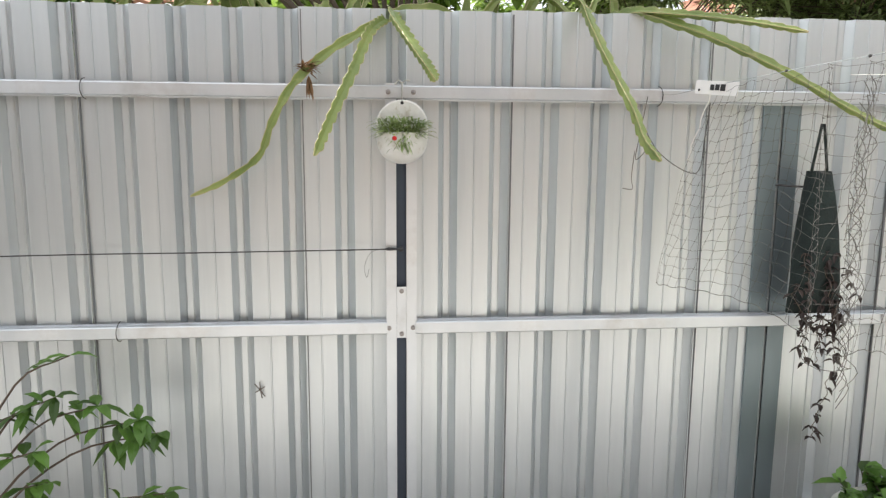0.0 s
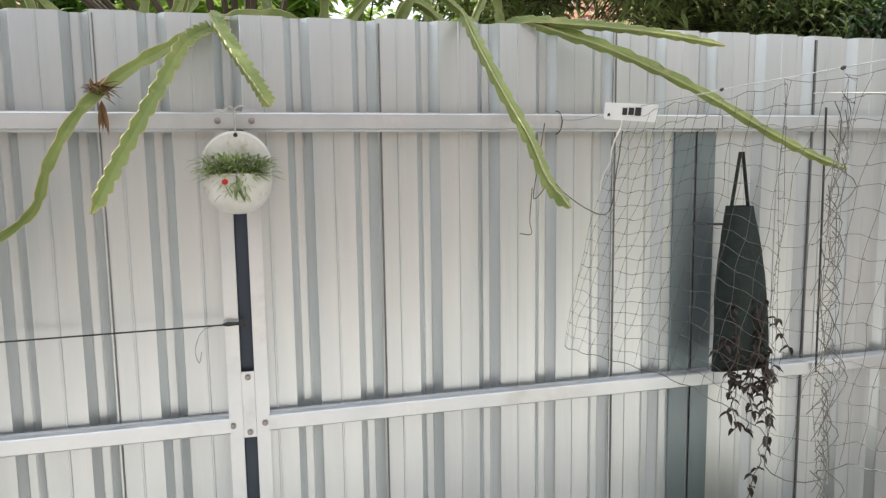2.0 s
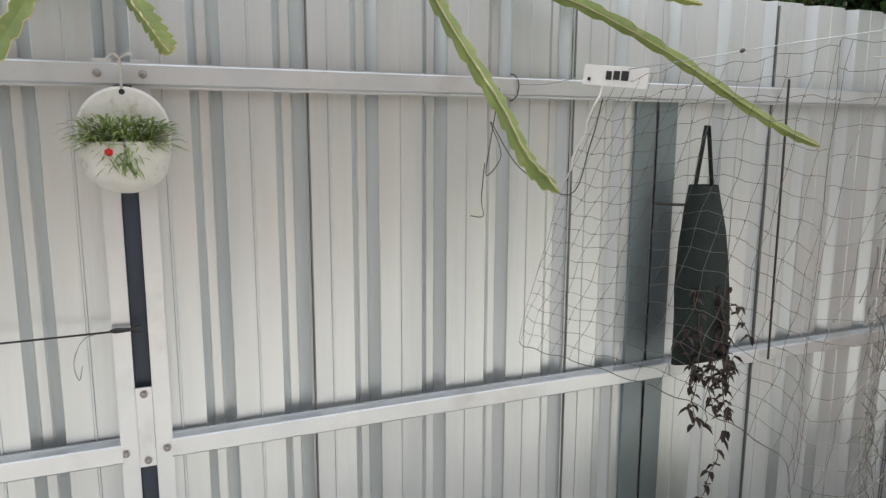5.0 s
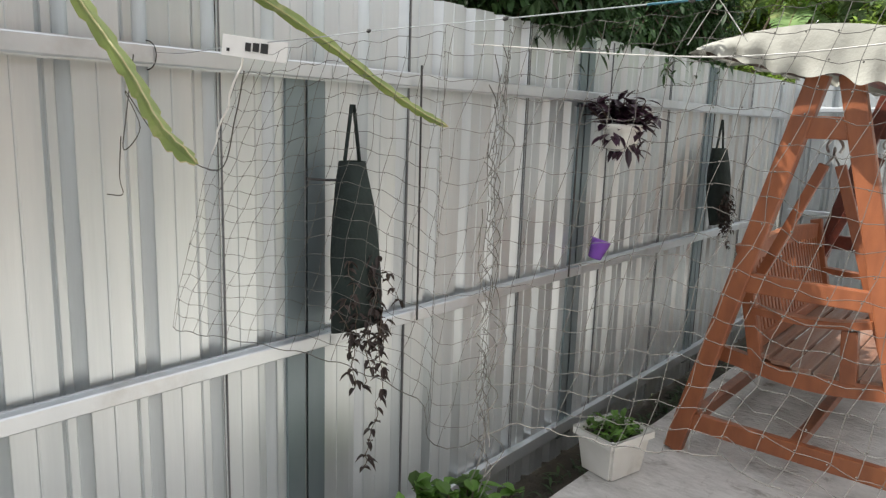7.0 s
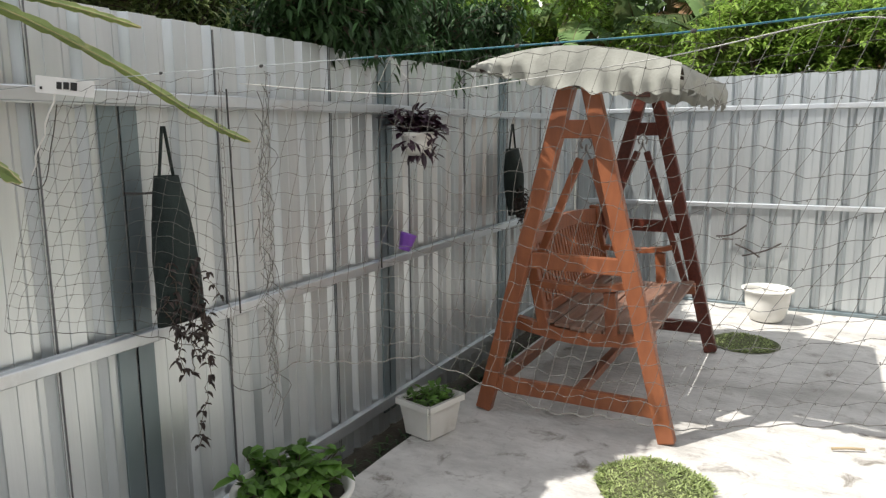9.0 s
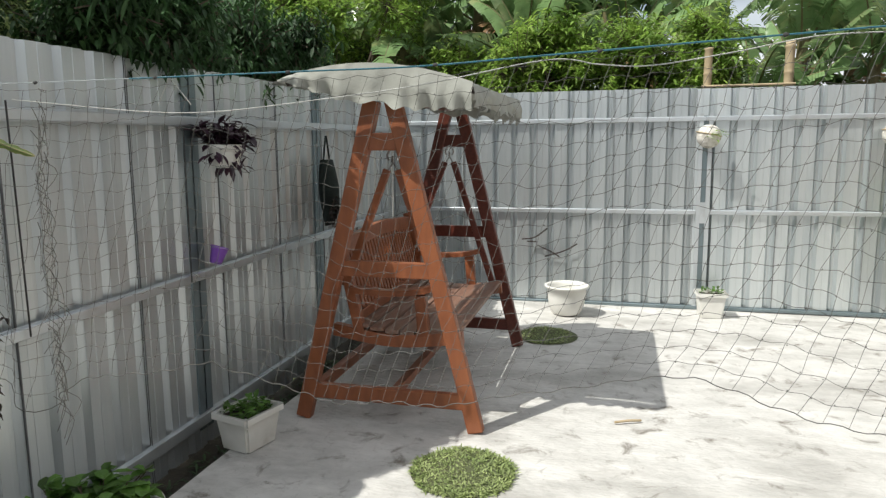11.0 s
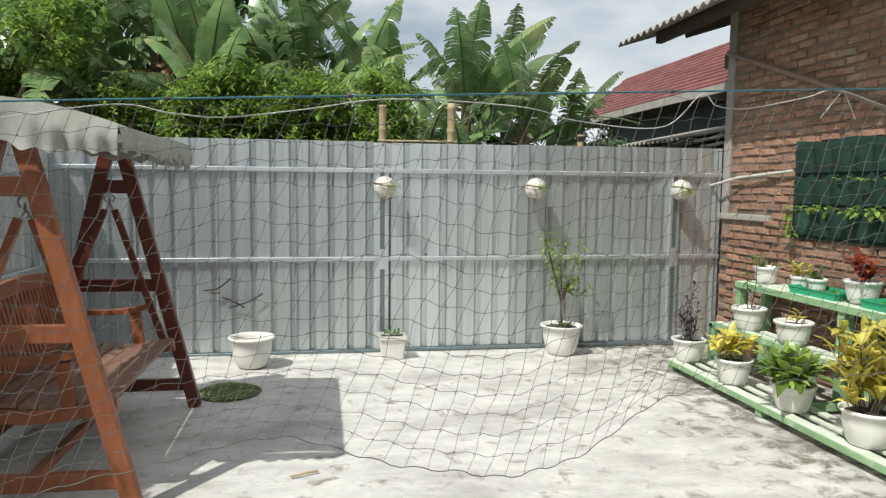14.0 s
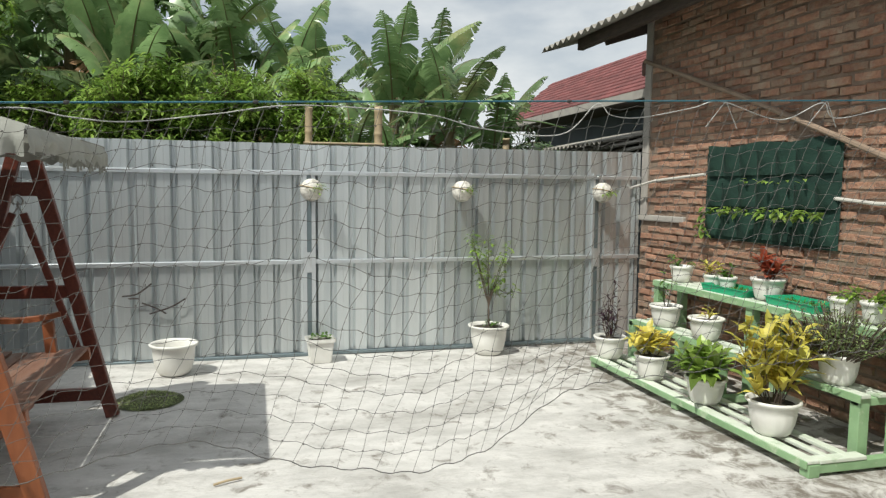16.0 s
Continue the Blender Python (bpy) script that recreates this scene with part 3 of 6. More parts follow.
    part("valance", valance((cx0, cyb, 0), (cx0, cyf, 0), lambda u: roof_z(1 - u) + 0.003, (-1, 0, 0), 9, hang), CANVAS, s, smooth=True)
    part("valance", valance((cx1, cyf, 0), (cx1, cyb, 0), lambda u: roof_z(u) + 0.003, (1, 0, 0), 9, lambda u: hang(1 - u)), CANVAS, s, smooth=True)
    # frayed threads along the front flap
    for k in range(16):
        x = cx0 + 0.5 + (cx1 - cx0 - 0.55) * k / 15
        part("fray", beam((x, cyf - 0.03, 1.70), (x + 0.004, cyf - 0.03, 1.665 - 0.012 * (k * 7 % 4)), 0.012, 0.002, 0), CANVAS, s)
    for x in (cx0 + 0.03, cx1 - 0.03):
        part("canopy_bow", tube([(x, cyf + (cyb - cyf) * k / 12, roof_z(k / 12) - 0.02) for k in range(13)], 0.012, 8), DARK_TIMBER, s)
    for y, z in ((cyf + 0.02, 1.79), (cyb - 0.02, 1.825)):
        part("canopy_bar", tube([(cx0, y, z), (cx1, y, z)], 0.012, 8), DARK_TIMBER, s)
    return s


swing()


# ---------- brick house ----------
house = thing("brick_house", "rough red brick house wall under a grey corrugated roof", "house", pose(0, 0, 0))
body = part("wall", box(WX - 0.1, EX - 0.005, BY - 0.22, BY - 0.014, -0.2, 3.75), MORTAR, house, "rough grey mortar bed of the brick wall")
part("corner_column", box(6.43, EX + 0.0, BY - 0.1, BY + 0.004, 1.35, 3.62, 0.006), RENDER, house, "cement-rendered corner column")
part("lower_ledge", box(5.75, EX + 0.01, BY - 0.1, BY + 0.018, 1.30, 1.36, 0.012), RENDER, house, "cement cap on the lower course")
part("plaster_patch", box(5.9, 6.25, BY - 0.01, BY + 0.006, 0.35, 0.62, 0.004), RENDER, house, "smeared cement patch")


def corrugated(x0, x1, ya, za, yb, zb, pitch=0.146, amp=0.024):
    verts, faces = [], []
    n = int((x1 - x0) / pitch * 8)
    for j in range(4):
        f = j / 3
        for i in range(n + 1):
            x = x0 + (x1 - x0) * i / n
            verts.append((x, ya + (yb - ya) * f, za + (zb - za) * f + amp * math.sin(2 * math.pi * (x - x0) / pitch)))
    m = len(verts)
    verts += [(x, y, z - 0.008) for x, y, z in verts]
    w = n + 1
    for j in range(3):
        for i in range(n):
            a = j * w + i
            faces.append((a, a + 1, a + w + 1, a + w))
            faces.append((m + a, m + a + w, m + a + w + 1, m + a + 1))
    for i in range(n):
        faces.append((i, m + i, m + i + 1, i + 1))
    return verts, faces


v, f = corrugated(-3.6, 7.75, -3.40, 3.25, -6.4, 4.2)
part("roof", mesh_lists("roof", v, f, ROOF_GREY, True), ROOF_GREY, house, "weathered grey corrugated roof sheet")
part("purlin", beam((-3.6, -3.6, 3.21), (7.15, -3.6, 3.21), 0.07, 0.12), DARK_TIMBER, house, "dark timber purlin")
part("rafter", beam((6.68, -3.66, 3.17), (6.68, -6.2, 4.0), 0.07, 0.1), DARK_TIMBER, house, "dark timber rafter")
part("beam_end", box(6.40, 6.72, BY - 0.2, BY - 0.06, 2.84, 2.98, 0.006), TEAK_SHADED_DARK, house, "dark red timber beam end")

# ---------- red-roofed house beyond the fence ----------
far = thing("neighbour_house", "low house with a red tiled roof beyond the fence", "house", pose(0, 0, 0))
part("wall", box(7.2, 13.0, -9.0, -5.55, -0.3, 2.95), BLUE_WALL, far, "slate grey painted wall")
bm = bmesh.new()
for r in range(12):
    f0, f1 = r / 12, (r + 1.15) / 12
    y0, z0, y1, z1 = -4.95 - 1.15 * f0, 2.92 + 0.91 * f0, -4.95 - 1.15 * f1, 2.92 + 0.91 * f1
    for c in range(32):
        x0 = 6.9 + 6.5 * (c + (0.5 if r % 2 else 0)) / 32
        q = [bm.verts.new(p) for p in ((x0, y0, z0 + 0.03), (x0 + 0.195, y0, z0 + 0.03), (x0 + 0.195, y1, z1 + 0.012), (x0, y1, z1 + 0.012))]
        w = [bm.verts.new((p.co.x, p.co.y, p.co.z - 0.02)) for p in q]
        bm.faces.new(q)
        for k in range(4):
            bm.faces.new((q[k], w[k], w[(k + 1) % 4], q[(k + 1) % 4]))
part("roof", bm, ROOF_RED, far, "red roof tiles")
part("roof_back", box(6.9, 13.5, -9.0, -6.1, 3.78, 3.82), ROOF_RED, far)
part("fascia", box(6.9, 13.45, -4.98, -4.95, 2.82, 2.94), RENDER, far, "pale weathered fascia board")
part("soffit", box(6.9, 13.4, -5.6, -4.98, 2.82, 2.84), DARK_TIMBER, far, "dark soffit")
for k in range(4):
    v, f = corrugated(7.0 + 0.1 * k, 8.9 + 0.05 * k, -4.3 + 0.1 * k, 2.02 + 0.05 * k, -5.6, 2.32 + 0.06 * k, 0.12, 0.02)
    part("lean_to_sheet", mesh_lists("lean_to_sheet", v, f, ROOF_GREY, True), ROOF_GREY, far, "old grey lean-to roofing sheet")
part("lean_to_post", box(8.6, 8.7, -5.0, -4.9, -0.35, 2.3), DARK_TIMBER, far)

# ---------- house with clay tiles behind the north fence ----------
def clay_house(x0, x1, y0, zr, depth, rise):
    h = thing("tiled_house", "pale house with a clay tiled roof behind the fence", "house", pose(0, 0, 0))
    part("wall", box(x0 + 0.3, x1 - 0.3, y0 + 0.35, y0 + 2.4, -0.35, zr), RENDER, h, "pale rendered wall")
    bm = bmesh.new()
    rows_, cols = 9, int((x1 - x0) / 0.24)
    for r in range(rows_):
        f0, f1 = r / rows_, (r + 1.15) / rows_
        for c in range(cols):
            xx = x0 + 0.24 * (c + (0.5 if r % 2 else 0))
            q = [bm.verts.new(p) for p in ((xx, y0 + depth * f0, zr + rise * f0 + 0.02), (xx + 0.12, y0 + depth * f0, zr + rise * f0 + 0.05), (xx + 0.232, y0 + depth * f0, zr + rise * f0 + 0.02),
                                           (xx + 0.232, y0 + depth * f1, zr + rise * f1), (xx + 0.12, y0 + depth * f1, zr + rise * f1 + 0.03), (xx, y0 + depth * f1, zr + rise * f1))]
            bm.faces.new((q[0], q[1], q[4], q[5]))
            bm.faces.new((q[1], q[2], q[3], q[4]))
            w = [bm.verts.new((p.co.x, p.co.y, p.co.z - 0.03)) for p in q[:3]]
            bm.faces.new((q[0], w[0], w[1], q[1]))
            bm.faces.new((q[1], w[1], w[2], q[2]))
    part("roof", bm, ROOF_CLAY, h, "orange clay roof tiles")
    part("ridge", box(x0, x1, y0 + depth - 0.1, y0 + depth + 0.15, zr + rise - 0.02, zr + rise + 0.1, 0.03), ROOF_CLAY, h)
    return h


clay_house(3.2, 6.8, 6.8, 2.75, 1.6, 1.1)
clay_house(-5.0, -0.9, 6.8, 2.7, 1.6, 0.9)

# ---------- green tiered plant stand ----------
GX0, GX1 = 3.03, 5.6
stand = thing("plant_stand", "mint green painted three-tier wooden plant stand on the slab", "plant stand", pose(0, 0, 0))
for y, hw in ((-3.085, 0.04), (-3.22, 0.022), (-3.35, 0.03)):
    part("shelf_slat", box(GX0, GX1, y - hw, y + hw, 0.078, 0.1, 0.005), GREEN_WORN, stand, "paint worn to white on top")
part("end_board", box(GX0 - 0.005, GX0 + 0.075, -3.45, -3.127, 0.0765, 0.098, 0.004), GREEN_WORN, stand, "paint worn to white on top")
part("front_board", box(GX0, GX1, -3.045, -3.035, 0.052, 0.094, 0.003), GREEN_PAINT, stand)
part("front_board", box(GX0 + 0.08, GX1, -3.475, -3.463, 0.375, 0.421, 0.003), GREEN_PAINT, stand)
part("front_board", box(GX0 - 0.3, GX1 + 0.05, -3.696, -3.682, 0.725, 0.777, 0.003), GREEN_PAINT, stand)
for y in (-3.51, -3.64):
    part("shelf_slat", box(GX0 + 0.08, GX1, y - 0.034, y + 0.034, 0.40, 0.424, 0.005), GREEN_WORN, stand, "paint worn to white on top")
for y in (-3.74, -3.86, -3.98):
    part("shelf_slat", box(GX0 - 0.3, GX1 + 0.05, y - 0.043, y + 0.043, 0.755, 0.78, 0.005), GREEN_WORN, stand, "paint worn to white on top")
for x in (GX0 + 0.03, (GX0 + GX1) / 2, GX1 - 0.03):
    part("cross_rail", box(x - 0.03, x + 0.03, -4.02, -3.055, 0.02, 0.074, 0.005), GREEN_PAINT, stand)
    part("foot", box(x - 0.035, x + 0.035, -3.125, -3.05, 0.0, 0.0735, 0.005), GREEN_PAINT, stand)
    part("post", box(x - 0.035 + 0.1, x + 0.035 + 0.1, -3.555, -3.48, 0.0, 0.399, 0.005), GREEN_PAINT, stand)
    part("cross_rail", box(x + 0.07, x + 0.13, -4.02, -3.48, 0.35, 0.3985, 0.005), GREEN_PAINT, stand)
    part("post", box(x - 0.035 + 0.05, x + 0.035 + 0.05, -3.78, -3.70, 0.0, 0.754, 0.005), GREEN_PAINT, stand)
    part("post", box(x - 0.035 + 0.05, x + 0.035 + 0.05, -4.02, -3.95, 0.0, 0.754, 0.005), GREEN_PAINT, stand)


# ---------- pots and plants ----------
def pot_profile(r, h, rim=0.02):
    return [(r * 0.56, 0), (r * 0.66, 0.008), (r * 0.77, h * 0.14), (r * 0.87, h * 0.36), (r * 0.93, h * 0.6), (r * 0.95, h - rim * 1.6), (r * 1.0, h - rim * 1.5), (r * 1.09, h - rim * 0.8), (r * 1.09, h - 0.004),
            (r * 1.03, h), (r * 0.96, h - 0.004), (r * 0.93, h - 0.04), (r * 0.9, h - 0.045)]


def fluted_pot(r, h):
    bm = lathe(pot_profile(r, h), 48)
    for v in bm.verts:
        f = 1 - 0.018 * (0.5 + 0.5 * math.cos(16 * math.atan2(v.co.y, v.co.x))) * (0.05 * h < v.co.z < 0.75 * h)
        ring = 1 + 0.008 * math.sin(v.co.z * 160)
        v.co.x, v.co.y = v.co.x * f * ring, v.co.y * f * ring
    return bm


def foliage(rng, mat, n, length, width, spread, z0, height, kind="bush"):
    """Leaves on short stems; returns a stem bmesh and a leaf mesh, with their foot at the origin."""
    verts, faces = [], []
    sb = bmesh.new()
    stems = max(3, n // 14)
    tips = []
    for k in range(stems):
        a = rng.uniform(0, 2 * math.pi)
        rr = spread * math.sqrt(rng.uniform(0.02, 1))
        top = Vector((rr * math.cos(a), rr * math.sin(a), z0 + height * rng.uniform(0.45, 1.0) * (1 - 0.35 * (rr / spread) ** 2)))
        base = Vector((0.25 * top.x, 0.25 * top.y, z0 - 0.02))
        mid = (base + top) / 2 + Vector((rng.uniform(-1, 1), rng.uniform(-1, 1), 0)) * 0.08 * height
        line = curve_points([base, mid, top], 6)
        tube(line, 0.003, 4, sb, taper=[0.0045 - 0.0025 * i / len(line) for i in range(len(line))])
        tips.append(line)
    for k in range(n):
        line = tips[k % stems]
        i = rng.randint(max(1, len(line) // 3), len(line) - 1)
        p = line[i]
        if kind == "strap":
            d = Vector((rng.uniform(-1, 1), rng.uniform(-1, 1), rng.uniform(0.5, 1.6))).normalized()
            leaf_into(verts, faces, p, d, length * rng.uniform(0.7, 1.2), width * rng.uniform(0.8, 1.2), rng.uniform(0.2, 0.7))
        else:
            d = rand_dir(rng, -0.25, 0.75)
            leaf_into(verts, faces, p, d, length * rng.uniform(0.6, 1.2), width * rng.uniform(0.7, 1.2), rng.uniform(0.0, 0.5))
    return sb, verts, faces


def potted(name, label, at, r, h, mat_leaf=None, n=0, length=0.1, width=0.03, spread=0.12, height=0.25, kind="bush", seed=0, soil=True, pot_mat=WHITE_POT, group="", pot=None):
    t = thing(name, label, "potted plant" if n else "pot", at, group)
    part("pot", pot or fluted_pot(r, h), pot_mat, t, smooth=True)
    if soil:
        part("soil", lathe([(0.01, h - 0.05), (r * 0.91, h - 0.04), (r * 0.88, h - 0.03), (0.01, h - 0.02)], 20), SOIL, t, "dark potting soil")
    if n:
        rng = random.Random(seed)
        sb, v, f = foliage(rng, mat_leaf, n, length, width, spread, h - 0.02, height, kind)
        part("stem", sb, BARK, t)
        part("leaves", mesh_lists("leaves", v, f, mat_leaf), mat_leaf, t)
    return t


def open_tub(r, h):
    rows = pot_profile(r, h)[:-2] + [(r * 0.92, h - 0.03), (r * 0.84, h * 0.4), (r * 0.72, h * 0.13), (r * 0.5, h * 0.06), (0.01, h * 0.06)]
    return lathe(rows, 40)


# along the east fence
potted("pot", "large empty white plastic tub beside the zinc fence", pose(6.08, 0.56, 0), 0.18, 0.265, soil=False, pot=open_tub(0.18, 0.265))
t3 = potted("potted_tree", "spindly young shrub in a white pot beside the fence", pose(6.27, -2.29, 0), 0.185, 0.285, LEAF, 30, 0.07, 0.03, 0.12, 0.08, seed=5)
rng = random.Random(11)
bm, v, f = bmesh.new(), [], []
for k in range(11):
    a = 6.28 * k / 11 + rng.uniform(-0.3, 0.3)
    top = Vector((0.24 * math.cos(a) * rng.uniform(0.2, 1), 0.42 * math.sin(a) * rng.uniform(0.2, 1), rng.uniform(0.85, 1.17) if k < 8 else rng.uniform(0.62, 0.8)))
    line = curve_points([(0, 0, 0.22), (0.01, 0.0, 0.45), (0.012 + top.x * 0.25, top.y * 0.25, 0.62), (top.x * 0.8, top.y * 0.8, top.z * 0.9), top], 16)
    tube(line, 0.004, 5, bm, taper=[0.007 - 0.006 * i / len(line) for i in range(len(line))])
    for q in range(34):
        i = rng.randint(9, len(line) - 1)
        leaf_into(v, f, line[i] + rand_dir(rng) * 0.045, rand_dir(rng, -0.5, 0.6), rng.uniform(0.035, 0.075), 0.026, 0.2)
part("branchwork", bm, BARK, t3)
part("crown", mesh_lists("crown", v, f, LEAF_LIGHT), LEAF_LIGHT, t3)


def box_planter(w, d, h):
    bm = bmesh.new()
    def ring(s, z, g=0.0):
        return [bm.verts.new((sx * (w / 2 * s + g), sy * (d / 2 * s + g), z)) for sx, sy in ((-1, -1), (1, -1), (1, 1), (-1, 1))]
    rs = [ring(0.80, 0), ring(0.97, h - 0.03), ring(1.0, h - 0.03, 0.012), ring(1.0, h, 0.012), ring(0.96, h), ring(0.93, h - 0.05), ring(0.92, h - 0.055)]
    for a, b in zip(rs, rs[1:]):
        for k in range(4):
            bm.faces.new((a[k], a[(k + 1) % 4], b[(k + 1) % 4], b[k]))
    bm.faces.new(rs[0][::-1])
    bm.faces.new(rs[-1])
    bmesh.ops.bevel(bm, geom=[e for e in bm.edges if abs(e.verts[0].co.z - e.verts[1].co.z) > 0.02], offset=0.012, segments=2, affect="EDGES")
    return bm


def planter(label, at, w, d, h, n, seed, mat=LEAF):
    t = thing("planter_box", label, "planter", at)
    part("box", box_planter(w, d, h), WHITE_POT, t)
    bm = bmesh.new()
    g = [[bm.verts.new((w * 0.46 * (i / 5 - 1), d * 0.46 * (j / 5 - 1), h - 0.03 + 0.02 * noise.noise(Vector((i * 0.9, j * 0.9, seed))))) for j in range(11)] for i in range(11)]
    for i in range(10):
        for j in range(10):
            bm.faces.new((g[i][j], g[i + 1][j], g[i + 1][j + 1], g[i][j + 1]))
    part("soil", bm, SOIL, t, "dark potting soil")
    rng = random.Random(seed)
    v, f = [], []
    for k in range(n):
        p = Vector((rng.uniform(-0.4, 0.4) * w, rng.uniform(-0.4, 0.4) * d, h - 0.03 + rng.uniform(0, 0.05)))
        leaf_into(v, f, p, rand_dir(rng, 0.1, 0.9), rng.uniform(0.04, 0.075), 0.028, 0.3)
    part("leaves", mesh_lists("leaves", v, f, mat), mat, t)
    return t


planter("small white planter box with seedlings on the slab", pose(6.27, -0.67, 0, 0, 0, 4), 0.2, 0.23, 0.22, 30, 3)
planter("white planter box with low green plants beside the soil strip", pose(2.985, 1.955, 0, 0, 0, -14), 0.26, 0.22, 0.19, 110, 4)

# on the stand
potted("potted_plant", "thin purple-leaved plant in a white pot", pose(5.49, -3.17, 0.101), 0.135, 0.2, LEAF_PURPLE, 170, 0.08, 0.02, 0.09, 0.55, seed=21)
potted("potted_plant", "variegated yellow-green croton in a white pot", pose(4.78, -3.15, 0.101), 0.13, 0.2, LEAF_YELLOW, 100, 0.23, 0.07, 0.16, 0.2, "strap", 22)
potted("potted_plant", "broad green leaves with yellowing tips in a white pot", pose(4.12, -3.17, 0.101), 0.135, 0.19, LEAF_LIGHT, 180, 0.25, 0.085, 0.18, 0.2, "strap", 23)
potted("potted_plant", "tall bright yellow croton in a large white pot", pose(3.47, -3.18, 0.101), 0.15, 0.22, LEAF_YELLOW, 280, 0.2, 0.062, 0.22, 0.56, "strap", 24)
potted("potted_plant", "thin bare shrub in a white rimmed pot", pose(5.22, -3.55, 0.425), 0.13, 0.19, LEAF, 40, 0.06, 0.025, 0.12, 0.48, seed=25)
potted("potted_plant", "white rimmed pot with a few yellow leaves", pose(4.66, -3.55, 0.425), 0.13, 0.18, LEAF_YELLOW, 9, 0.15, 0.045, 0.05, 0.1, "strap", 26)
potted("potted_plant", "fine feathery shrub in a white pot", pose(3.36, -3.55, 0.425), 0.12, 0.19, FEATHER, 2600, 0.034, 0.014, 0.4, 0.34, seed=27)
potted("potted_plant", "red cordyline in a white pot", pose(4.36, -3.86, 0.781), 0.12, 0.17, LEAF_RED, 90, 0.19, 0.045, 0.1, 0.18, "strap", 28)
for k, (x, y, r, h, mat, n, lab) in enumerate(((5.45, -3.85, 0.1, 0.15, LEAF, 14, "small grey-white pot with seedlings"), (5.02, -3.86, 0.075, 0.12, LEAF_YELLOW, 22, "small pot with pale yellow leaves"),
                                               (4.85, -3.88, 0.07, 0.12, LEAF, 22, "small pot with trailing green leaves"), (3.62, -3.82, 0.085, 0.13, LEAF_LIGHT, 40, "small white pot with pale green plant"),
                                               (3.38, -3.84, 0.09, 0.14, LEAF_LIGHT, 40, "small white pot with light green sprigs"), (3.12, -3.84, 0.09, 0.14, LEAF_YELLOW, 40, "small white pot with yellow-green leaves"))):
    potted("potted_plant", lab, pose(x, y, 0.781), r, h, mat, n + 12, 0.085, 0.034, r * 1.4, 0.13, seed=30 + k)

TRAY = material("green_plastic_tray", (0.03, 0.40, 0.20), 0.35, 0, (0.025, 0.33, 0.17), 5)
for x, yaw in ((4.72, 2), (3.98, -3)):
    tray = thing("seed_tray", "bright green plastic seed tray with seedlings", "tray", pose(x, -3.84, 0.781, 0, 0, yaw), "seed trays")
    bm = bmesh.new()
    rs = []
    for s, z in ((0.93, 0), (0.985, 0.05), (1.03, 0.052), (1.03, 0.058), (0.975, 0.058), (0.93, 0.02)):
        rs.append([bm.verts.new((sx * 0.25 * s, sy * 0.125 * s, z)) for sx, sy in ((-1, -1), (1, -1), (1, 1), (-1, 1))])
    for a, b in zip(rs, rs[1:]):
        for k in range(4):
            bm.faces.new((a[k], a[(k + 1) % 4], b[(k + 1) % 4], b[k]))
    bm.faces.new(rs[0][::-1])
    bm.faces.new(rs[-1])
    part("tray", bm, TRAY, tray)
    rng = random.Random(int(x * 100))
    v, f = [], []
    for k in range(120):
        leaf_into(v, f, Vector((rng.uniform(-0.21, 0.21), rng.uniform(-0.1, 0.1), 0.02)), rand_dir(rng, 0.5, 1), 0.05, 0.012, 0.2)
    part("seedlings", mesh_lists("seedlings", v, f, LEAF), LEAF, tray)

# wall planter of green felt on the brick wall
FELT = material("dark_green_felt", (0.012, 0.045, 0.032), 0.9, 0, (0.008, 0.03, 0.022), 9, (1, 1, 1), 0.5, 60, (0.03, 0.09, 0.06), 3, (0.55, 0.75))
wp = thing("wall_planter", "dark green felt pocket planter hung on the brick wall", "wall planter", pose(4.66, BY, 1.19))
W2, H2 = 0.75, 0.81
bm = bmesh.new()
g = [[bm.verts.new((-W2 + 2 * W2 * i / 40, 0.02 + 0.008 * noise.noise(Vector((i * 0.4, j * 0.5, 3))), H2 * j / 20 + 0.012 * math.sin(i * 0.35) * (j == 20))) for j in range(21)] for i in range(41)]
for i in range(40):
    for j in range(20):
        bm.faces.new((g[i][j], g[i][j + 1], g[i + 1][j + 1], g[i + 1][j]))
part("backing", bm, FELT, wp, smooth=True)
for r in range(3):
    for c in range(7):
        bm = bmesh.new()
        x0 = -W2 + 0.02 + (2 * W2 - 0.04) * c / 7
        w = (2 * W2 - 0.04) / 7
        z0 = 0.03 + r * 0.26
        gg = [[bm.verts.new((x0 + w * i / 8, 0.026 + (0.02 + 0.055 * (j / 6)) * math.sin(math.pi * i / 8) + 0.006 * noise.noise(Vector((c * 3 + i * 0.6, r * 3 + j * 0.6, 1))),
                             z0 + 0.2 * j / 6 - 0.025 * (j / 6) * math.sin(math.pi * i / 8))) for j in range(7)] for i in range(9)]
        for i in range(8):
            for j in range(6):
                bm.faces.new((gg[i][j], gg[i][j + 1], gg[i + 1][j + 1], gg[i + 1][j]))
        part("pocket", bm, FELT, wp, smooth=True)
rng = random.Random(8)
v, f = [], []
for k in range(130):
    c = rng.choice((0, 1, 1, 2, 2, 3, 3, 4, 5, 5, 6))
    p = Vector((-W2 + 0.1 + 0.21 * c + rng.uniform(-0.06, 0.06), 0.09 + rng.uniform(-0.02, 0.03), 0.22 + rng.uniform(0, 0.06)))
    leaf_into(v, f, p, rand_dir(rng, -0.5, 0.6), rng.uniform(0.04, 0.085), 0.045, 0.4)
for k in range(16):
    leaf_into(v, f, Vector((0.68 + rng.uniform(-0.05, 0.05), 0.1, rng.uniform(0.02, 0.24))), rand_dir(rng, -0.6, 0.3), 0.07, 0.045, 0.4)
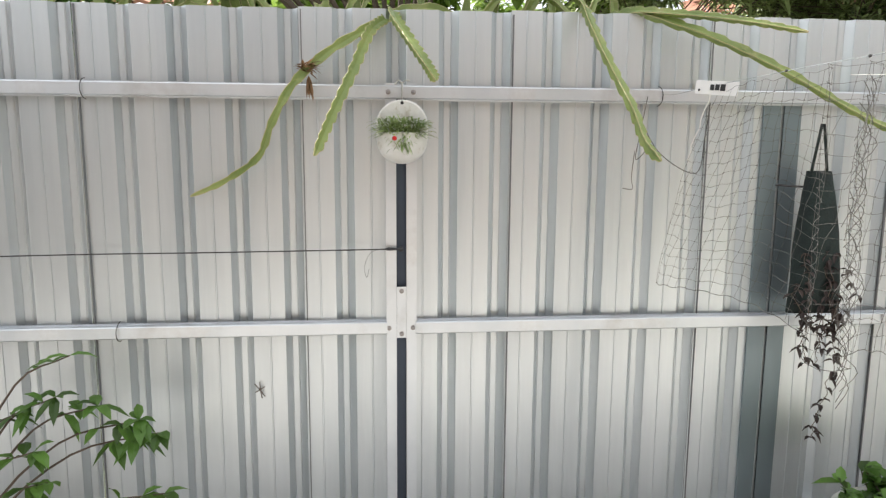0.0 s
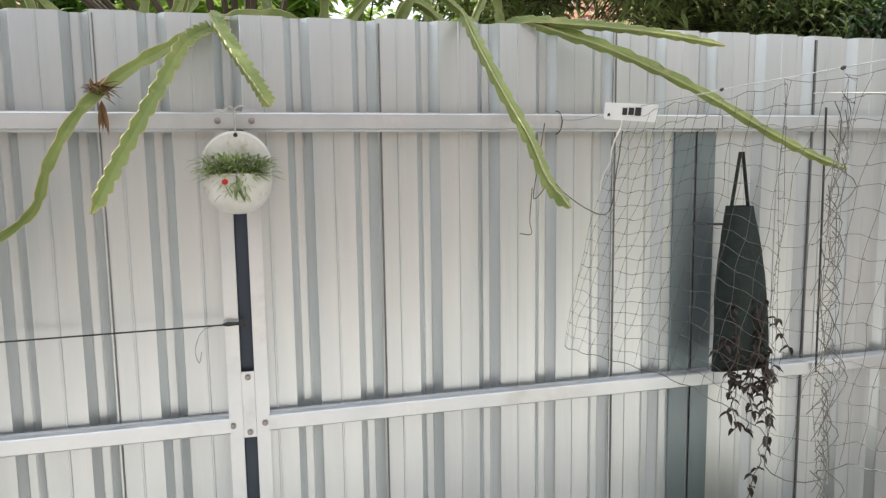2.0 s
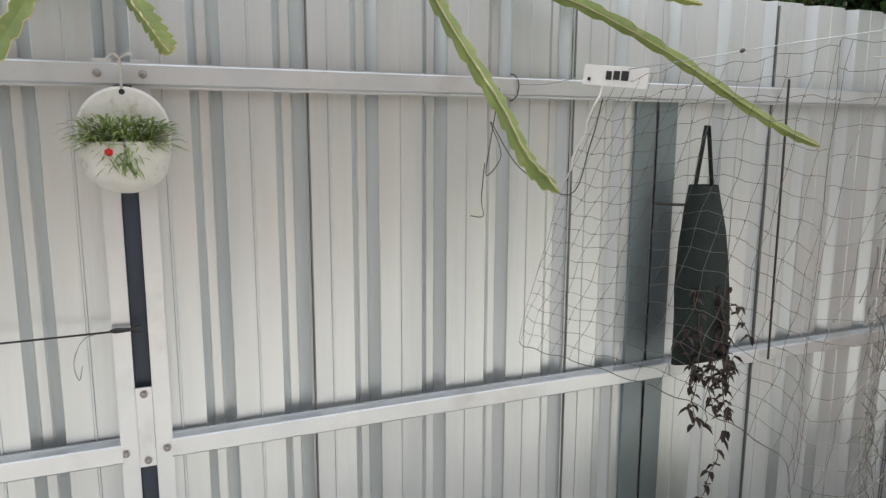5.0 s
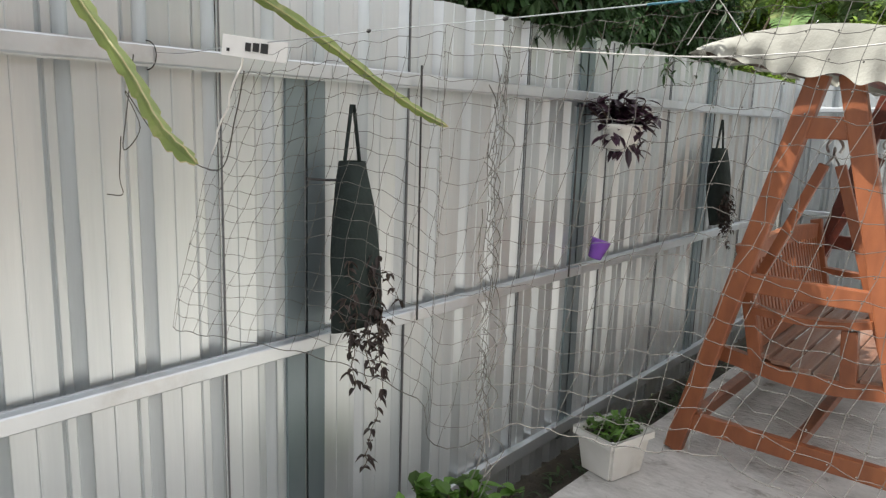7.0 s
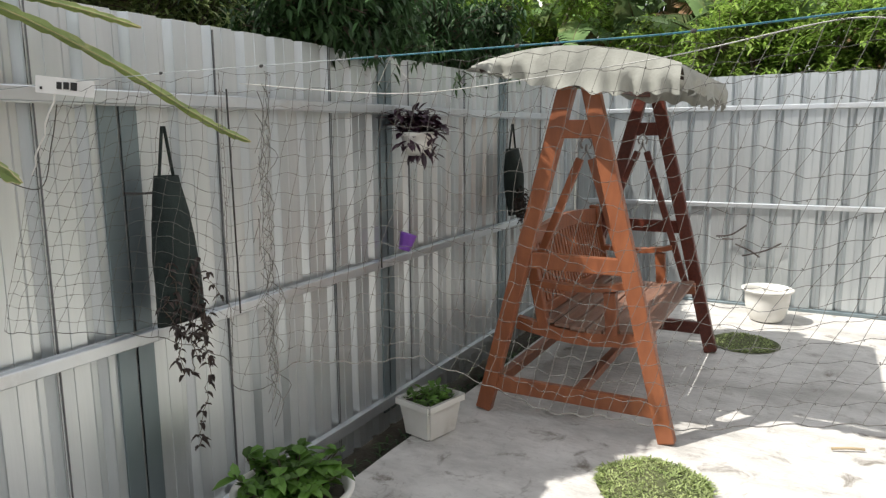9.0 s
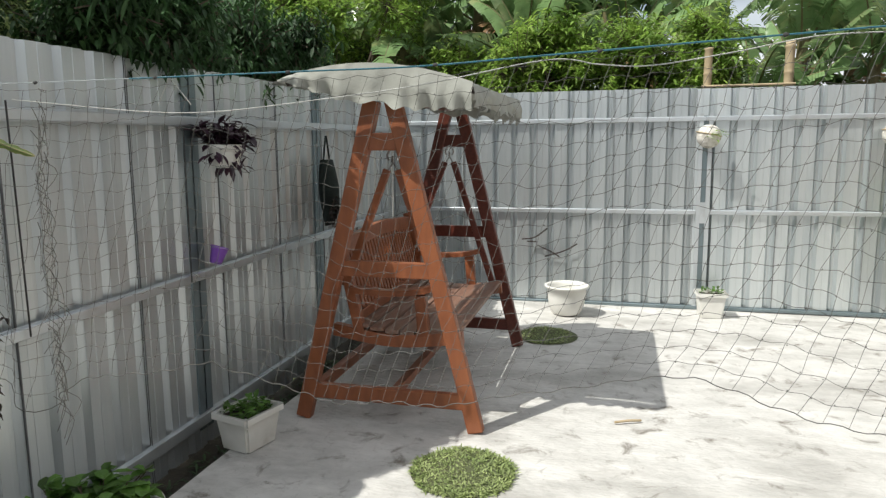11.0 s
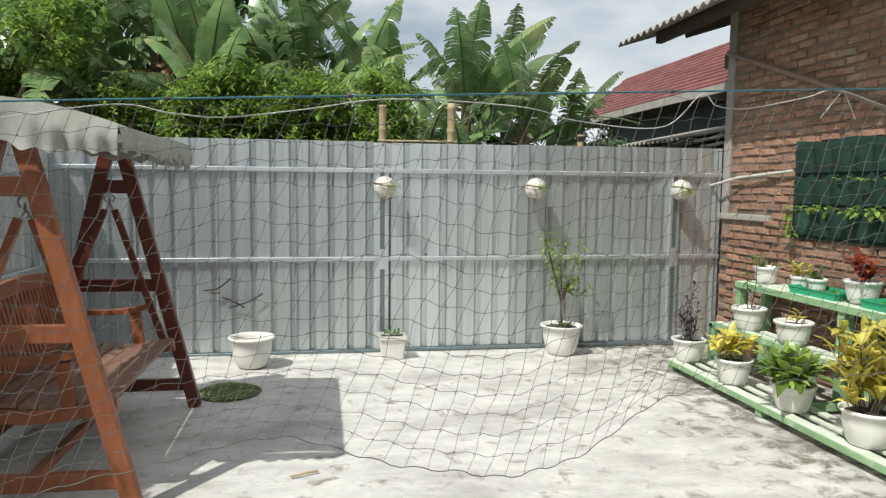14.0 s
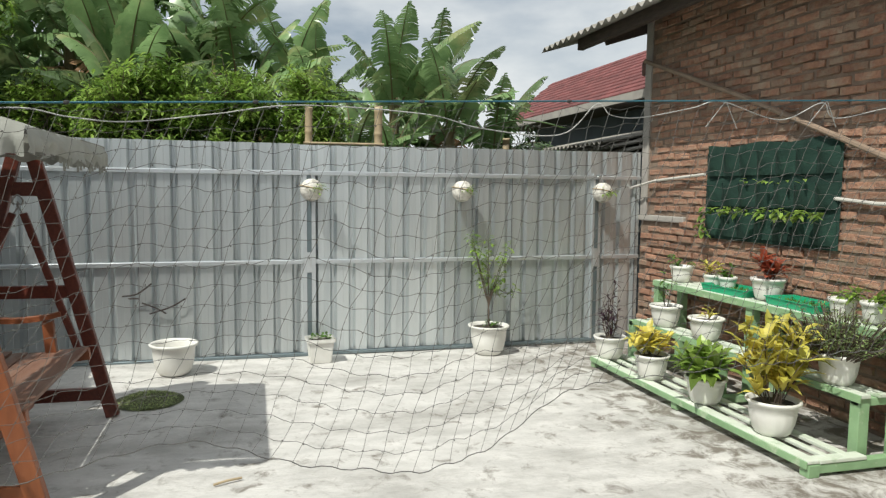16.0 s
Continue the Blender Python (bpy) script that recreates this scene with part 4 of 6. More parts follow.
for k in range(14):
    leaf_into(v, f, Vector((rng.uniform(-0.5, 0.5), 0.09, 0.48 + rng.uniform(0, 0.04))), rand_dir(rng, -0.2, 0.5), 0.05, 0.03, 0.4)
part("leaves", mesh_lists("leaves", v, f, LEAF_LIGHT), LEAF_LIGHT, wp, "pale green sprouting leaves")

# poles and pipes on the brick wall
POLE = material("weathered_pole", (0.30, 0.22, 0.16), 0.8, 0, (0.2, 0.15, 0.11), 8, (1, 1, 1), 0.3, 40)
PIPE = material("white_pipe", (0.62, 0.6, 0.55), 0.5, 0, (0.5, 0.48, 0.44), 6)
pole = part("pole", tube([(6.5, BY + 0.035, 2.95), (5.0, BY + 0.04, 2.41), (3.3, BY + 0.035, 1.73)], 0.022, 8), POLE)
tagged(pole, "thin weathered wooden pole slanting across the bricks", "pole")
for pts in ([(6.62, BY + 0.14, 1.62), (6.2, BY + 0.05, 1.71), (5.43, BY + 0.03, 1.76)], [(3.95, BY + 0.03, 1.56), (3.6, BY + 0.03, 1.53), (3.1, BY + 0.03, 1.53)]):
    pipe = part("pipe", tube(pts, 0.014, 8), PIPE)
    tagged(pipe, "thin white pipe fixed on the brick wall", "pipe")


# ---------- hanging ball pots on the east fence ----------
WICKER = material("white_coir_pot", (0.74, 0.72, 0.66), 0.85, 0, (0.5, 0.47, 0.42), 30, (1, 1, 1), 0.6, 60, (0.30, 0.28, 0.23), 16, (0.5, 0.66))
for k, y in enumerate((-0.6, -2.04, -3.54)):
    t = thing("hanging_pot", "round white hanging pot with a few leaves on the zinc fence", "hanging pot", pose(EX - 0.13, y, 1.535 + 0.008 * (NY - y)), "pots hung on the fence")
    r = 0.102
    bm = lathe([(0.01, -r)] + [(r * math.cos(a) * (1 + 0.012 * math.sin(a * 22)), r * math.sin(a)) for a in [(-1.4 + 2.75 * i / 24) for i in range(25)]] + [(0.012, r * 0.98)], 28)
    part("ball", bm, WICKER, t, smooth=True)
    part("band", tube([(r * 1.01 * math.cos(a), r * 1.01 * math.sin(a), 0.02 + 0.02 * math.sin(a)) for a in [2 * math.pi * i / 24 for i in range(25)]], 0.005, 5), BAMBOO, t, "straw-coloured band")
    part("hook", tube(curve_points([(0, 0, r), (0.03, 0, r + 0.03), (0.095, 0, r + 0.05), (0.115, 0, r + 0.03)], 10), 0.003, 5), BOLT, t)
    rng = random.Random(60 + k)
    v, f = [], []
    for q in range(16):
        leaf_into(v, f, Vector((-0.08, rng.uniform(-0.07, 0.07) - 0.03, rng.uniform(-0.03, 0.05))), Vector((-0.6, rng.uniform(-1, 0.6), rng.uniform(-0.3, 0.5))).normalized(), rng.uniform(0.04, 0.09), 0.02, 0.4)
    part("leaves", mesh_lists("leaves", v, f, LEAF_LIGHT), LEAF_LIGHT, t)

# ---------- bamboo poles behind the east fence ----------
for y, top, r in ((-0.6, 2.33, 0.036), (-1.27, 2.38, 0.04), (-2.6, 2.05, 0.035)):
    prof, z = [(r * 0.9, -0.32)], -0.3
    while z < top - 0.05:
        prof += [(r, z + 0.02), (r * 0.96, z + 0.12), (r, z + 0.2), (r * 1.12, z + 0.21), (r, z + 0.22)]
        z += 0.22
    prof += [(r, top), (r * 0.7, top), (r * 0.68, top - 0.05)]
    p = part("bamboo_pole", lathe(prof, 14), BAMBOO, smooth=True)
    p.matrix_basis = pose(6.74, y, 0)
    tagged(p, "dry bamboo post standing behind the fence", "bamboo post", "bamboo posts")
bar = part("bamboo_bar", tube([(6.70, -0.55, 2.0), (6.70, -1.32, 2.01)], 0.012, 8), BAMBOO)
tagged(bar, "thin bamboo bar tied between two posts", "bamboo bar")

# ---------- badminton net across the yard ----------
ROPE_BLUE = material("blue_nylon_rope", (0.02, 0.13, 0.17), 0.5, 0, (0.015, 0.09, 0.13), 80, (1, 1, 1), 0.3, 200)
CORD_DARK = material("dark_net_cord", (0.12, 0.117, 0.108), 0.8, 0, (0.08, 0.078, 0.072), 30)
CORD_GREY = material("faded_cord", (0.34, 0.37, 0.38), 0.7, 0, (0.24, 0.27, 0.28), 30)
CORD_PALE = material("white_string", (0.55, 0.55, 0.52), 0.7, 0, (0.4, 0.4, 0.38), 30)
BLACK_CORD = material("black_cord", (0.03, 0.03, 0.03), 0.8, 0, (0.05, 0.05, 0.05), 30)
TAPE = material("white_label_tape", (0.78, 0.78, 0.76), 0.6, 0, (0.7, 0.7, 0.68), 20)
INK = material("black_print_and_hole_shade", (0.02, 0.02, 0.02), 0.6)


def top_z(y):
    return (1.652 + 0.012 * (1.4 - y) if y > 0.5 else 1.663 + 0.053 * (0.5 - y)) - 0.012 * math.exp(-((y - 1.82) / 0.12) ** 2)


def rope_x(y):
    return 1.06 + 0.04 * min(1, max(0, (1.9 - y) / 0.5))


net = thing("badminton_net", "drooping dark badminton net hung on a blue rope across the yard", "net", pose(0, 0, 0))
rope = [(1.075, 2.24, 1.64), (1.065, 2.1, 1.632)] + [(rope_x(y), y, top_z(y)) for y in [1.9 - 0.2 * k for k in range(21)]] + [(1.11, -3.0, 1.85), (1.12, -4.03, 1.905)]
line = curve_points(rope, 160)
part("rope", tube([p for p in line if p[1] < 1.1], 0.0015, 6), ROPE_BLUE, net, "blue nylon rope")
part("rope_end", tube([p for p in line if p[1] > 1.06], 0.0009, 5), CORD_GREY, net, "thin faded rope end")


HEM = ((-2.6, 1.30), (-1.2, 1.225), (-0.75, 1.2), (-0.6, 1.175), (-0.4, 1.092), (-0.27, 1.07), (-0.15, 1.075), (0.07, 1.132), (0.3, 1.10), (0.5, 1.06), (0.64, 1.045), (0.85, 1.10))


def hem_drop(y):
    """How far the net hangs below its rope."""
    if y > 0.85:
        return 0.56 + 0.035 * math.sin(y * 5.2 + 0.9)
    for (ya, za), (yb, zb) in zip(HEM, HEM[1:]):
        if ya <= y <= yb:
            f = (1 - math.cos(math.pi * (y - ya) / (yb - ya))) / 2
            return top_z(y) - 0.012 - za - (zb - za) * (0.5 * f + 0.5 * (y - ya) / (yb - ya))
    return 0.5


def net_point(u, v):
    """u: metres along the net from its fence end, v: 0 at the rope to 1 at the hem."""
    y = 1.87 - u
    slant = 0.16 * v * max(0, min(1, (0.75 - y) / 0.5))
    gather = 0.085 * math.exp(-((y - 1.32) / 0.10) ** 2)
    drop = hem_drop(y + (slant / v if v else 0)) + 0.10 * math.exp(-((y - 1.9) / 0.2) ** 2) + gather
    lean = 0.36 * v * math.exp(-((y - 1.87) / 0.2) ** 2)
    pinch = 0.35 * math.exp(-((y - 1.32) / 0.16) ** 2) * (1.32 - y)
    x = rope_x(y) + 0.02 * math.sin(y * 9 + v * 2.5) * v + 0.05 * gather * math.sin(40 * y) / 0.085
    sag = 0.010 * math.sin(y * 21) * math.sin(math.pi * v)
    return Vector((x, y + slant + pinch + lean + 0.05 * v * math.sin(y * 2.2 - 0.5) + 0.011 * noise.noise(Vector((u * 7, v * 6, 0.5))),
                   top_z(y) - 0.012 - drop * v + sag + 0.010 * noise.noise(Vector((u * 6, v * 7, 7.5)))))


CELL = 0.032
cols, rows_ = int(4.2 / CELL), 18
bm = bmesh.new()
for i in range(cols + 1):
    tube([net_point(max(0, i * CELL + 0.003 * math.sin(j * 1.7 + i) + -0.09 * (j / rows_)), j / rows_) for j in range(rows_ + 1)], 0.00045, 3, bm)
for j in range(rows_ + 1):
    tube([net_point(i * CELL * 0.5, (j + 0.10 * math.sin(i * 3.14159 * 0.5 + j)) / rows_) for i in range(cols * 2 + 1)], 0.0005 if j < rows_ else 0.001, 3, bm)
part("netting", bm, CORD_DARK, net)
v, f = [], []
for i in range(0, cols + 1):
    for j in range(1, rows_):
        p = net_point(max(0, i * CELL - 0.09 * (j / rows_)), j / rows_)
        k = len(v)
        v += [p + Vector(d) * 0.0013 for d in ((1, 0, 0), (0, 1, 0), (-1, 0, 0), (0, -1, 0), (0, 0, 1.2), (0, 0, -1.2))]
        f += [(k + a, k + b, k + c) for a, b, c in ((0, 1, 4), (1, 2, 4), (2, 3, 4), (3, 0, 4), (1, 0, 5), (2, 1, 5), (3, 2, 5), (0, 3, 5))]
part("knotting", mesh_lists("knotting", v, f, CORD_DARK), CORD_DARK, net)
bm = bmesh.new()
rng = random.Random(3)
for k in range(46):
    a = Vector((1.11, 1.30 + rng.uniform(-0.018, 0.018), 1.62 - 0.66 * k / 46))
    tube(curve_points([a, a + Vector((0.02, rng.uniform(-0.02, 0.02), -0.03)), a + Vector((0.0, rng.uniform(-0.018, 0.018), -0.08))], 6), 0.0009, 3, bm)
part("gathered_fold", bm, CORD_DARK, net)
part("end_tape", tube([net_point(0.0, k / 24) + Vector((-0.002 + 0.003 * math.sin(k * 1.9), 0.003 * math.cos(k * 2.3), 0)) for k in range(9)], 0.0022, 5), TAPE, net, "white end tape")
lab = part("label_tape", box(-0.0015, 0.0015, -0.062, 0.062, -0.018, 0.02, 0.0005), TAPE, net, "white printed label tape", at=pose(1.052, 1.822, 1.628, 6, 0, 38))
for y0, y1, z0, z1 in ((0.047, 0.052, -0.010, -0.004),):
    part("print_mark", box(-0.004, -0.0018, y0, y1, z0, z1), INK, lab)
for yc, w, z0, z1 in ((0.012, 0.011, -0.006, 0.010), (-0.003, 0.012, -0.005, 0.011), (-0.019, 0.014, -0.006, 0.012)):
    part("print_mark", box(-0.004, -0.0018, yc - w / 2, yc + w / 2, z0, z1, 0.0008), INK, lab)
rng = random.Random(13)
for k in range(12):
    y = 1.55 - 0.27 * k
    part("knot", lathe([(0.0012, -0.005), (0.0035, -0.002), (0.003, 0.002), (0.0012, 0.005)], 8), BLACK_CORD, net, at=pose(rope_x(y), y, top_z(y), 80, rng.uniform(-20, 20), 0))
# white string slung along the rope
SLACK = ((1.35, 0.03), (1.06, 0.06), (0.9, 0.065), (0.7, 0.05), (0.5, 0.03), (0.287, 0.006), (0.2, 0.02), (0.12, 0.028), (0.0, 0.018), (-0.14, 0.004), (-0.35, 0.02), (-0.45, 0.045), (-0.6, 0.058),
         (-0.67, 0.004), (-0.70, 0.024), (-0.76, 0.029), (-0.87, 0.012), (-0.935, 0.0), (-1.07, 0.036), (-1.17, 0.003), (-1.21, 0.034), (-1.4, 0.01), (-1.7, 0.04), (-2.0, 0.0))
string = [(rope_x(y) + 0.012, y, top_z(y) - d) for y, d in SLACK]
part("string", tube(curve_points(string, 190), 0.0010, 4), CORD_PALE, net, "slack white string")
for y in (0.98, -0.935, -1.17):
    part("string_tie", tube([(rope_x(y) + 0.01, y + 0.035, top_z(y) - 0.05), (rope_x(y), y, top_z(y)), (rope_x(y) + 0.01, y - 0.035, top_z(y) - 0.05)], 0.0009, 4), CORD_PALE, net, "white string tie")

# loose strings at the fence end
t = thing("loose_string", "thin loose grey string looped on the fence rail", "string", pose(0, 0, 0))
part("loop", tube(curve_points([(1.02, 2.235, 1.63), (1.0, 2.24, 1.5), (0.99, 2.24, 1.42), (1.03, 2.24, 1.47), (1.0, 2.24, 1.55), (1.06, 2.2, 1.44), (1.14, 2.1, 1.38), (1.09, 1.95, 1.5), (1.06, 1.87, 1.59)], 50), 0.0014, 4), CORD_DARK, t)
part("tail", tube(curve_points([(0.985, 2.24, 1.45), (0.98, 2.245, 1.36), (0.985, 2.245, 1.32), (0.95, 2.245, 1.322)], 16), 0.0014, 4), CORD_DARK, t)

# ---------- ties, wire and rod on the north fence ----------
BLACK = material("black_rubber", (0.02, 0.02, 0.022), 0.6, 0, (0.03, 0.03, 0.03), 20)
wire = part("fence_wire", tube(curve_points([(-2.4, 2.238, 1.07), (-1.1, 2.236, 1.105), (-0.4, 2.236, 1.112), (0.165, 2.236, 1.118)], 30), 0.0022, 5), BLACK)
tagged(wire, "taut thin dark wire along the zinc fence", "wire")
tie = part("wire_tie", lathe([(0.003, -0.03), (0.006, -0.02), (0.004, 0.01), (0.009, 0.02), (0.009, 0.028)], 8), BLACK)
tie.matrix_basis = pose(0.165, 2.24, 1.118, 0, 90, 0)
tagged(tie, "black knotted wire end on the post", "tie")
for x, z in ((-0.81, N_TOP), (-0.75, N_MID), (1.075, N_TOP)):
    t = part("rail_tie", tube([(0.0, -0.006 - 0.045 * math.cos(a), 0.033 * math.sin(a)) for a in [-1.57 + 3.14 * i / 10 for i in range(11)]], 0.0015, 5), BLACK)
    t.matrix_basis = pose(x, NY, z)
    tagged(t, "black wire tie round the fence rail", "tie", "rail ties")
mark = thing("dry_sprig", "small dry crossed sprig stuck on the zinc fence", "sprig", pose(-0.30, NY - 0.004, 0.62))
for a, b in (((-0.018, 0.022), (0.016, -0.024)), ((0.016, 0.012), (-0.016, -0.008)), ((0.0, 0.03), (0.006, -0.03))):
    part("twig", tube([(a[0], 0, a[1]), (0.001, -0.004, 0.002), (b[0], 0, b[1])], 0.0018, 5), BARK, mark)
tail = part("wire_tail", tube(curve_points([(0.155, 2.236, 1.118), (0.09, 2.238, 1.11), (0.065, 2.24, 1.06), (0.072, 2.242, 1.02), (0.08, 2.242, 1.05)], 14), 0.0012, 4), CORD_GREY)
tagged(tail, "short loose grey wire tail hanging from the fence wire", "wire")
pin = part("bag_peg", tube([(1.50, 2.235, 1.335), (1.56, 2.22, 1.33), (1.60, 2.2, 1.33)], 0.004, 6), BLACK)
tagged(pin, "short black wire peg beside the felt bag", "peg")
rod = part("hanging_rod", tube([(1.955, 2.225, 1.68), (1.965, 2.23, 1.3), (1.975, 2.235, 0.83)], 0.0035, 6), BLACK)
tagged(rod, "thin black cord hung between the fence rails", "cord")
rod = part("hanging_rod", tube([(2.98, 2.23, 1.60), (2.985, 2.235, 0.83)], 0.004, 6), BLACK)
tagged(rod, "thin black cord hung beside the fence post", "cord")

# ---------- hanging disc planter ----------
PLASTIC = material("milky_plastic", (0.80, 0.80, 0.77), 0.35, 0, (0.70, 0.69, 0.64), 25, (1, 1, 1), 0.2, 50, (0.5, 0.47, 0.36), 22, (0.56, 0.7), translucent=0.15)
FERN = material("fern_green", (0.40, 0.48, 0.22), 0.5, 0, (0.18, 0.27, 0.08), 20, island=0.35, translucent=0.3)
d = thing("hanging_planter", "round milky plastic hanging planter with ferny moss", "hanging planter", pose(0.190, 2.18, 1.524) @ Matrix.Scale(0.9, 4))
bm = lathe([(0.004, 0.0), (0.088, 0.0), (0.094, 0.004), (0.094, 0.010), (0.088, 0.014), (0.004, 0.014)], 48)
part("back_disc", bm, PLASTIC, d, smooth=False, at=pose(0, 0.03, 0.0, 90, 0, 0))
bm = bmesh.new()
pr = []
for i in range(25):
    a = math.pi + math.pi * i / 24
    row = []
    for j in range(9):
        b = (math.pi / 2) * j / 8
        row.append(bm.verts.new((0.093 * math.cos(a) * (0.02 + 0.98 * math.cos(b)), 0.018 - 0.06 * math.sin(b), -0.022 - 0.112 * abs(math.sin(a)) ** 0.72 * (0.35 + 0.65 * math.cos(b)))))
    pr.append(row)
for a, b in zip(pr, pr[1:]):
    for j in range(8):
        bm.faces.new((a[j], a[j + 1], b[j + 1], b[j]))
part("bowl", bm, PLASTIC, d, smooth=True)
rng = random.Random(17)
v, f = [], []
for k in range(620):
    a = rng.uniform(-1, 1) * rng.uniform(0.5, 1)
    p = Vector((0.10 * a, rng.uniform(-0.04, 0.01), -0.016 + rng.uniform(-0.02, 0.035)))
    leaf_into(v, f, p, Vector((a * 1.1 + rng.uniform(-0.6, 0.6), rng.uniform(-0.8, 0.1), rng.uniform(0.0, 1.3))).normalized(), rng.uniform(0.018, 0.048), 0.0075, 0.45)
for k in range(60):
    a = rng.uniform(-0.7, 0.6)
    leaf_into(v, f, Vector((0.06 * a, -0.05, rng.uniform(-0.085, -0.03))), Vector((rng.uniform(-1, 1), -0.4, rng.uniform(-0.9, 0.2))).normalized(), rng.uniform(0.012, 0.03), 0.005, 0.4)
part("moss", mesh_lists("moss", v, f, FERN), FERN, d, "pale green ferny moss")
RED = material("red_plastic", (0.6, 0.02, 0.02), 0.4)
part("red_bead", lathe([(0.002, -0.008), (0.008, -0.004), (0.008, 0.004), (0.002, 0.008)], 12), RED, d, "small red bead", at=pose(-0.03, -0.058, -0.043))
part("cord", tube([(0, 0.02, 0.08), (0.0, 0.012, 0.12), (0.0, -0.0, 0.15)], 0.003, 6), CORD_PALE, d, "white cord")
for s in (-1, 1):
    part("bow", tube(curve_points([(0, 0.0, 0.15), (s * 0.014, -0.01, 0.158), (s * 0.026, -0.01, 0.15 + 0.006 * s)], 6), 0.003, 5), CORD_PALE, d)
# flat black disc painting the dark inside the hanging hole
part("hole_shade", lathe([(0.001, 0), (0.006, 0), (0.006, 0.001), (0.001, 0.001)], 12), INK, d, at=pose(0, 0.0145, 0.082, 90, 0, 0))


# ---------- hanging felt bags ----------
def felt_bag(label, at, w_top, w_bot, h, handle, seed, vines):
    t = thing("hanging_bag", label, "hanging bag", at, "felt grow bags on the fence")
    rng = random.Random(seed)
    bm = bmesh.new()
    rings = []
    for j in range(13):
        f_ = j / 12
        w, dd = w_top + (w_bot - w_top) * f_, 0.03 + 0.09 * math.sin(math.pi * min(1, f_ * 0.85 + 0.12))
        ring = []
        for i in range(20):
            a = 2 * math.pi * i / 20
            k = 1 + 0.06 * noise.noise(Vector((i * 0.7, j * 0.5, seed)))
            ring.append(bm.verts.new((w / 2 * math.copysign(abs(math.cos(a)) ** 0.6, math.cos(a)) * k, dd / 2 * math.sin(a) * k - 0.03 * f_, -h * f_)))
        rings.append(ring)
    for a, b in zip(rings, rings[1:]):
        for i in range(20):
            bm.faces.new((a[i], a[(i + 1) % 20], b[(i + 1) % 20], b[i]))
    bm.faces.new(rings[-1])
    part("bag", bm, FELT_DARK, t, smooth=True)
    for s in (-1, 1):
        bm = bmesh.new()
        beam((s * w_top * 0.42, 0, -0.03), (s * 0.004, 0.0, handle), 0.013, 0.003, 0, bm)
        part("strap", bm, FELT_DARK, t)
    v, f = [], []
    sb = bmesh.new()
    for k in range(vines):
        x = rng.uniform(-0.45, 0.45) * w_bot
        z = -h * rng.uniform(0.55, 1.0)
        n = rng.randint(3, 6)
        pts = [Vector((x, -0.07, z))]
        for q in range(n):
            pts.append(pts[-1] + Vector((rng.uniform(-0.025, 0.025), rng.uniform(-0.012, 0.012), -rng.uniform(0.015, 0.04))))
        tube(pts, 0.0014, 4, sb)
        for p in pts:
            for q in range(3):
                leaf_into(v, f, p, rand_dir(rng, -0.8, 0.4), rng.uniform(0.015, 0.035), 0.016, 0.5, fold=0.35)
    part("vine_stalk", sb, BARK, t)
    part("vine_leaves", mesh_lists("vine_leaves", v, f, LEAF_BROWN), LEAF_BROWN, t, "withered brown vine leaves")
    return t


FELT_DARK = material("dark_green_bag", (0.014, 0.026, 0.022), 0.85, 0, (0.008, 0.014, 0.013), 12, (1, 1, 1), 0.5, 50)
b1 = felt_bag("tapering dark green felt bag with withered vines on the fence", pose(1.625, 2.185, 1.385), 0.078, 0.20, 0.49, 0.16, 2, 13)
rng = random.Random(41)
sb, v, f = bmesh.new(), [], []
for xs, zs, n in ((0.075, -0.49, 22), (0.03, -0.49, 9), (-0.02, -0.5, 8)):
    p = Vector((xs, -0.06, zs))
    pts = [p]
    for k in range(n):
        pts.append(pts[-1] + Vector((rng.uniform(-0.014, 0.012), rng.uniform(-0.006, 0.006), -0.021)))
    tube(pts, 0.0014, 4, sb)
    for q in pts:
        for k in range(3 if rng.random() < 0.6 else 0):
            leaf_into(v, f, q, rand_dir(rng, -0.7, 0.3), rng.uniform(0.015, 0.036), 0.018, 0.5, fold=0.4)
part("trailing_stalk", sb, BARK, b1)
part("trailing_leaves", mesh_lists("trailing_leaves", v, f, LEAF_BROWN), LEAF_BROWN, b1, "withered trailing vine")
felt_bag("dark green felt bag with drooping leaves on the fence", pose(4.6, 2.18, 1.40), 0.15, 0.24, 0.46, 0.17, 6, 14)

# ---------- purple plant and purple cup ----------
pp = potted("hanging_plant", "dark purple leafy plant in a pale hanging pot on the fence", pose(3.17, 2.12, 1.40), 0.085, 0.12, LEAF_PURPLE, 260, 0.09, 0.042, 0.17, 0.14, seed=44)
part("hanger", tube([(-0.08, 0, 0.11), (0.0, 0.1, 0.24), (0.08, 0, 0.11)], 0.0016, 4), CORD_PALE, pp, "white string hanger")
rng = random.Random(45)
v, f = [], []
for k in range(36):
    leaf_into(v, f, Vector((rng.uniform(-0.12, 0.14), rng.uniform(-0.1, 0.05), rng.uniform(0.0, 0.1))), rand_dir(rng, -0.9, -0.1), rng.uniform(0.05, 0.08), 0.035, 0.3)
part("drooping_leaves", mesh_lists("drooping_leaves", v, f, LEAF_PURPLE), LEAF_PURPLE, pp)
PURPLE = material("purple_plastic", (0.26, 0.10, 0.52), 0.4, 0, (0.2, 0.07, 0.42), 10)
cup = thing("purple_cup", "small purple plastic cup fixed on the fence rail", "cup", pose(3.15, 2.2, 0.9, 12, 14, 0) @ Matrix.Scale(0.78, 4))
part("cup", lathe([(0.035, 0), (0.04, 0.005), (0.058, 0.11), (0.062, 0.115), (0.058, 0.118), (0.053, 0.11), (0.036, 0.01)], 24), PURPLE, cup, smooth=True)
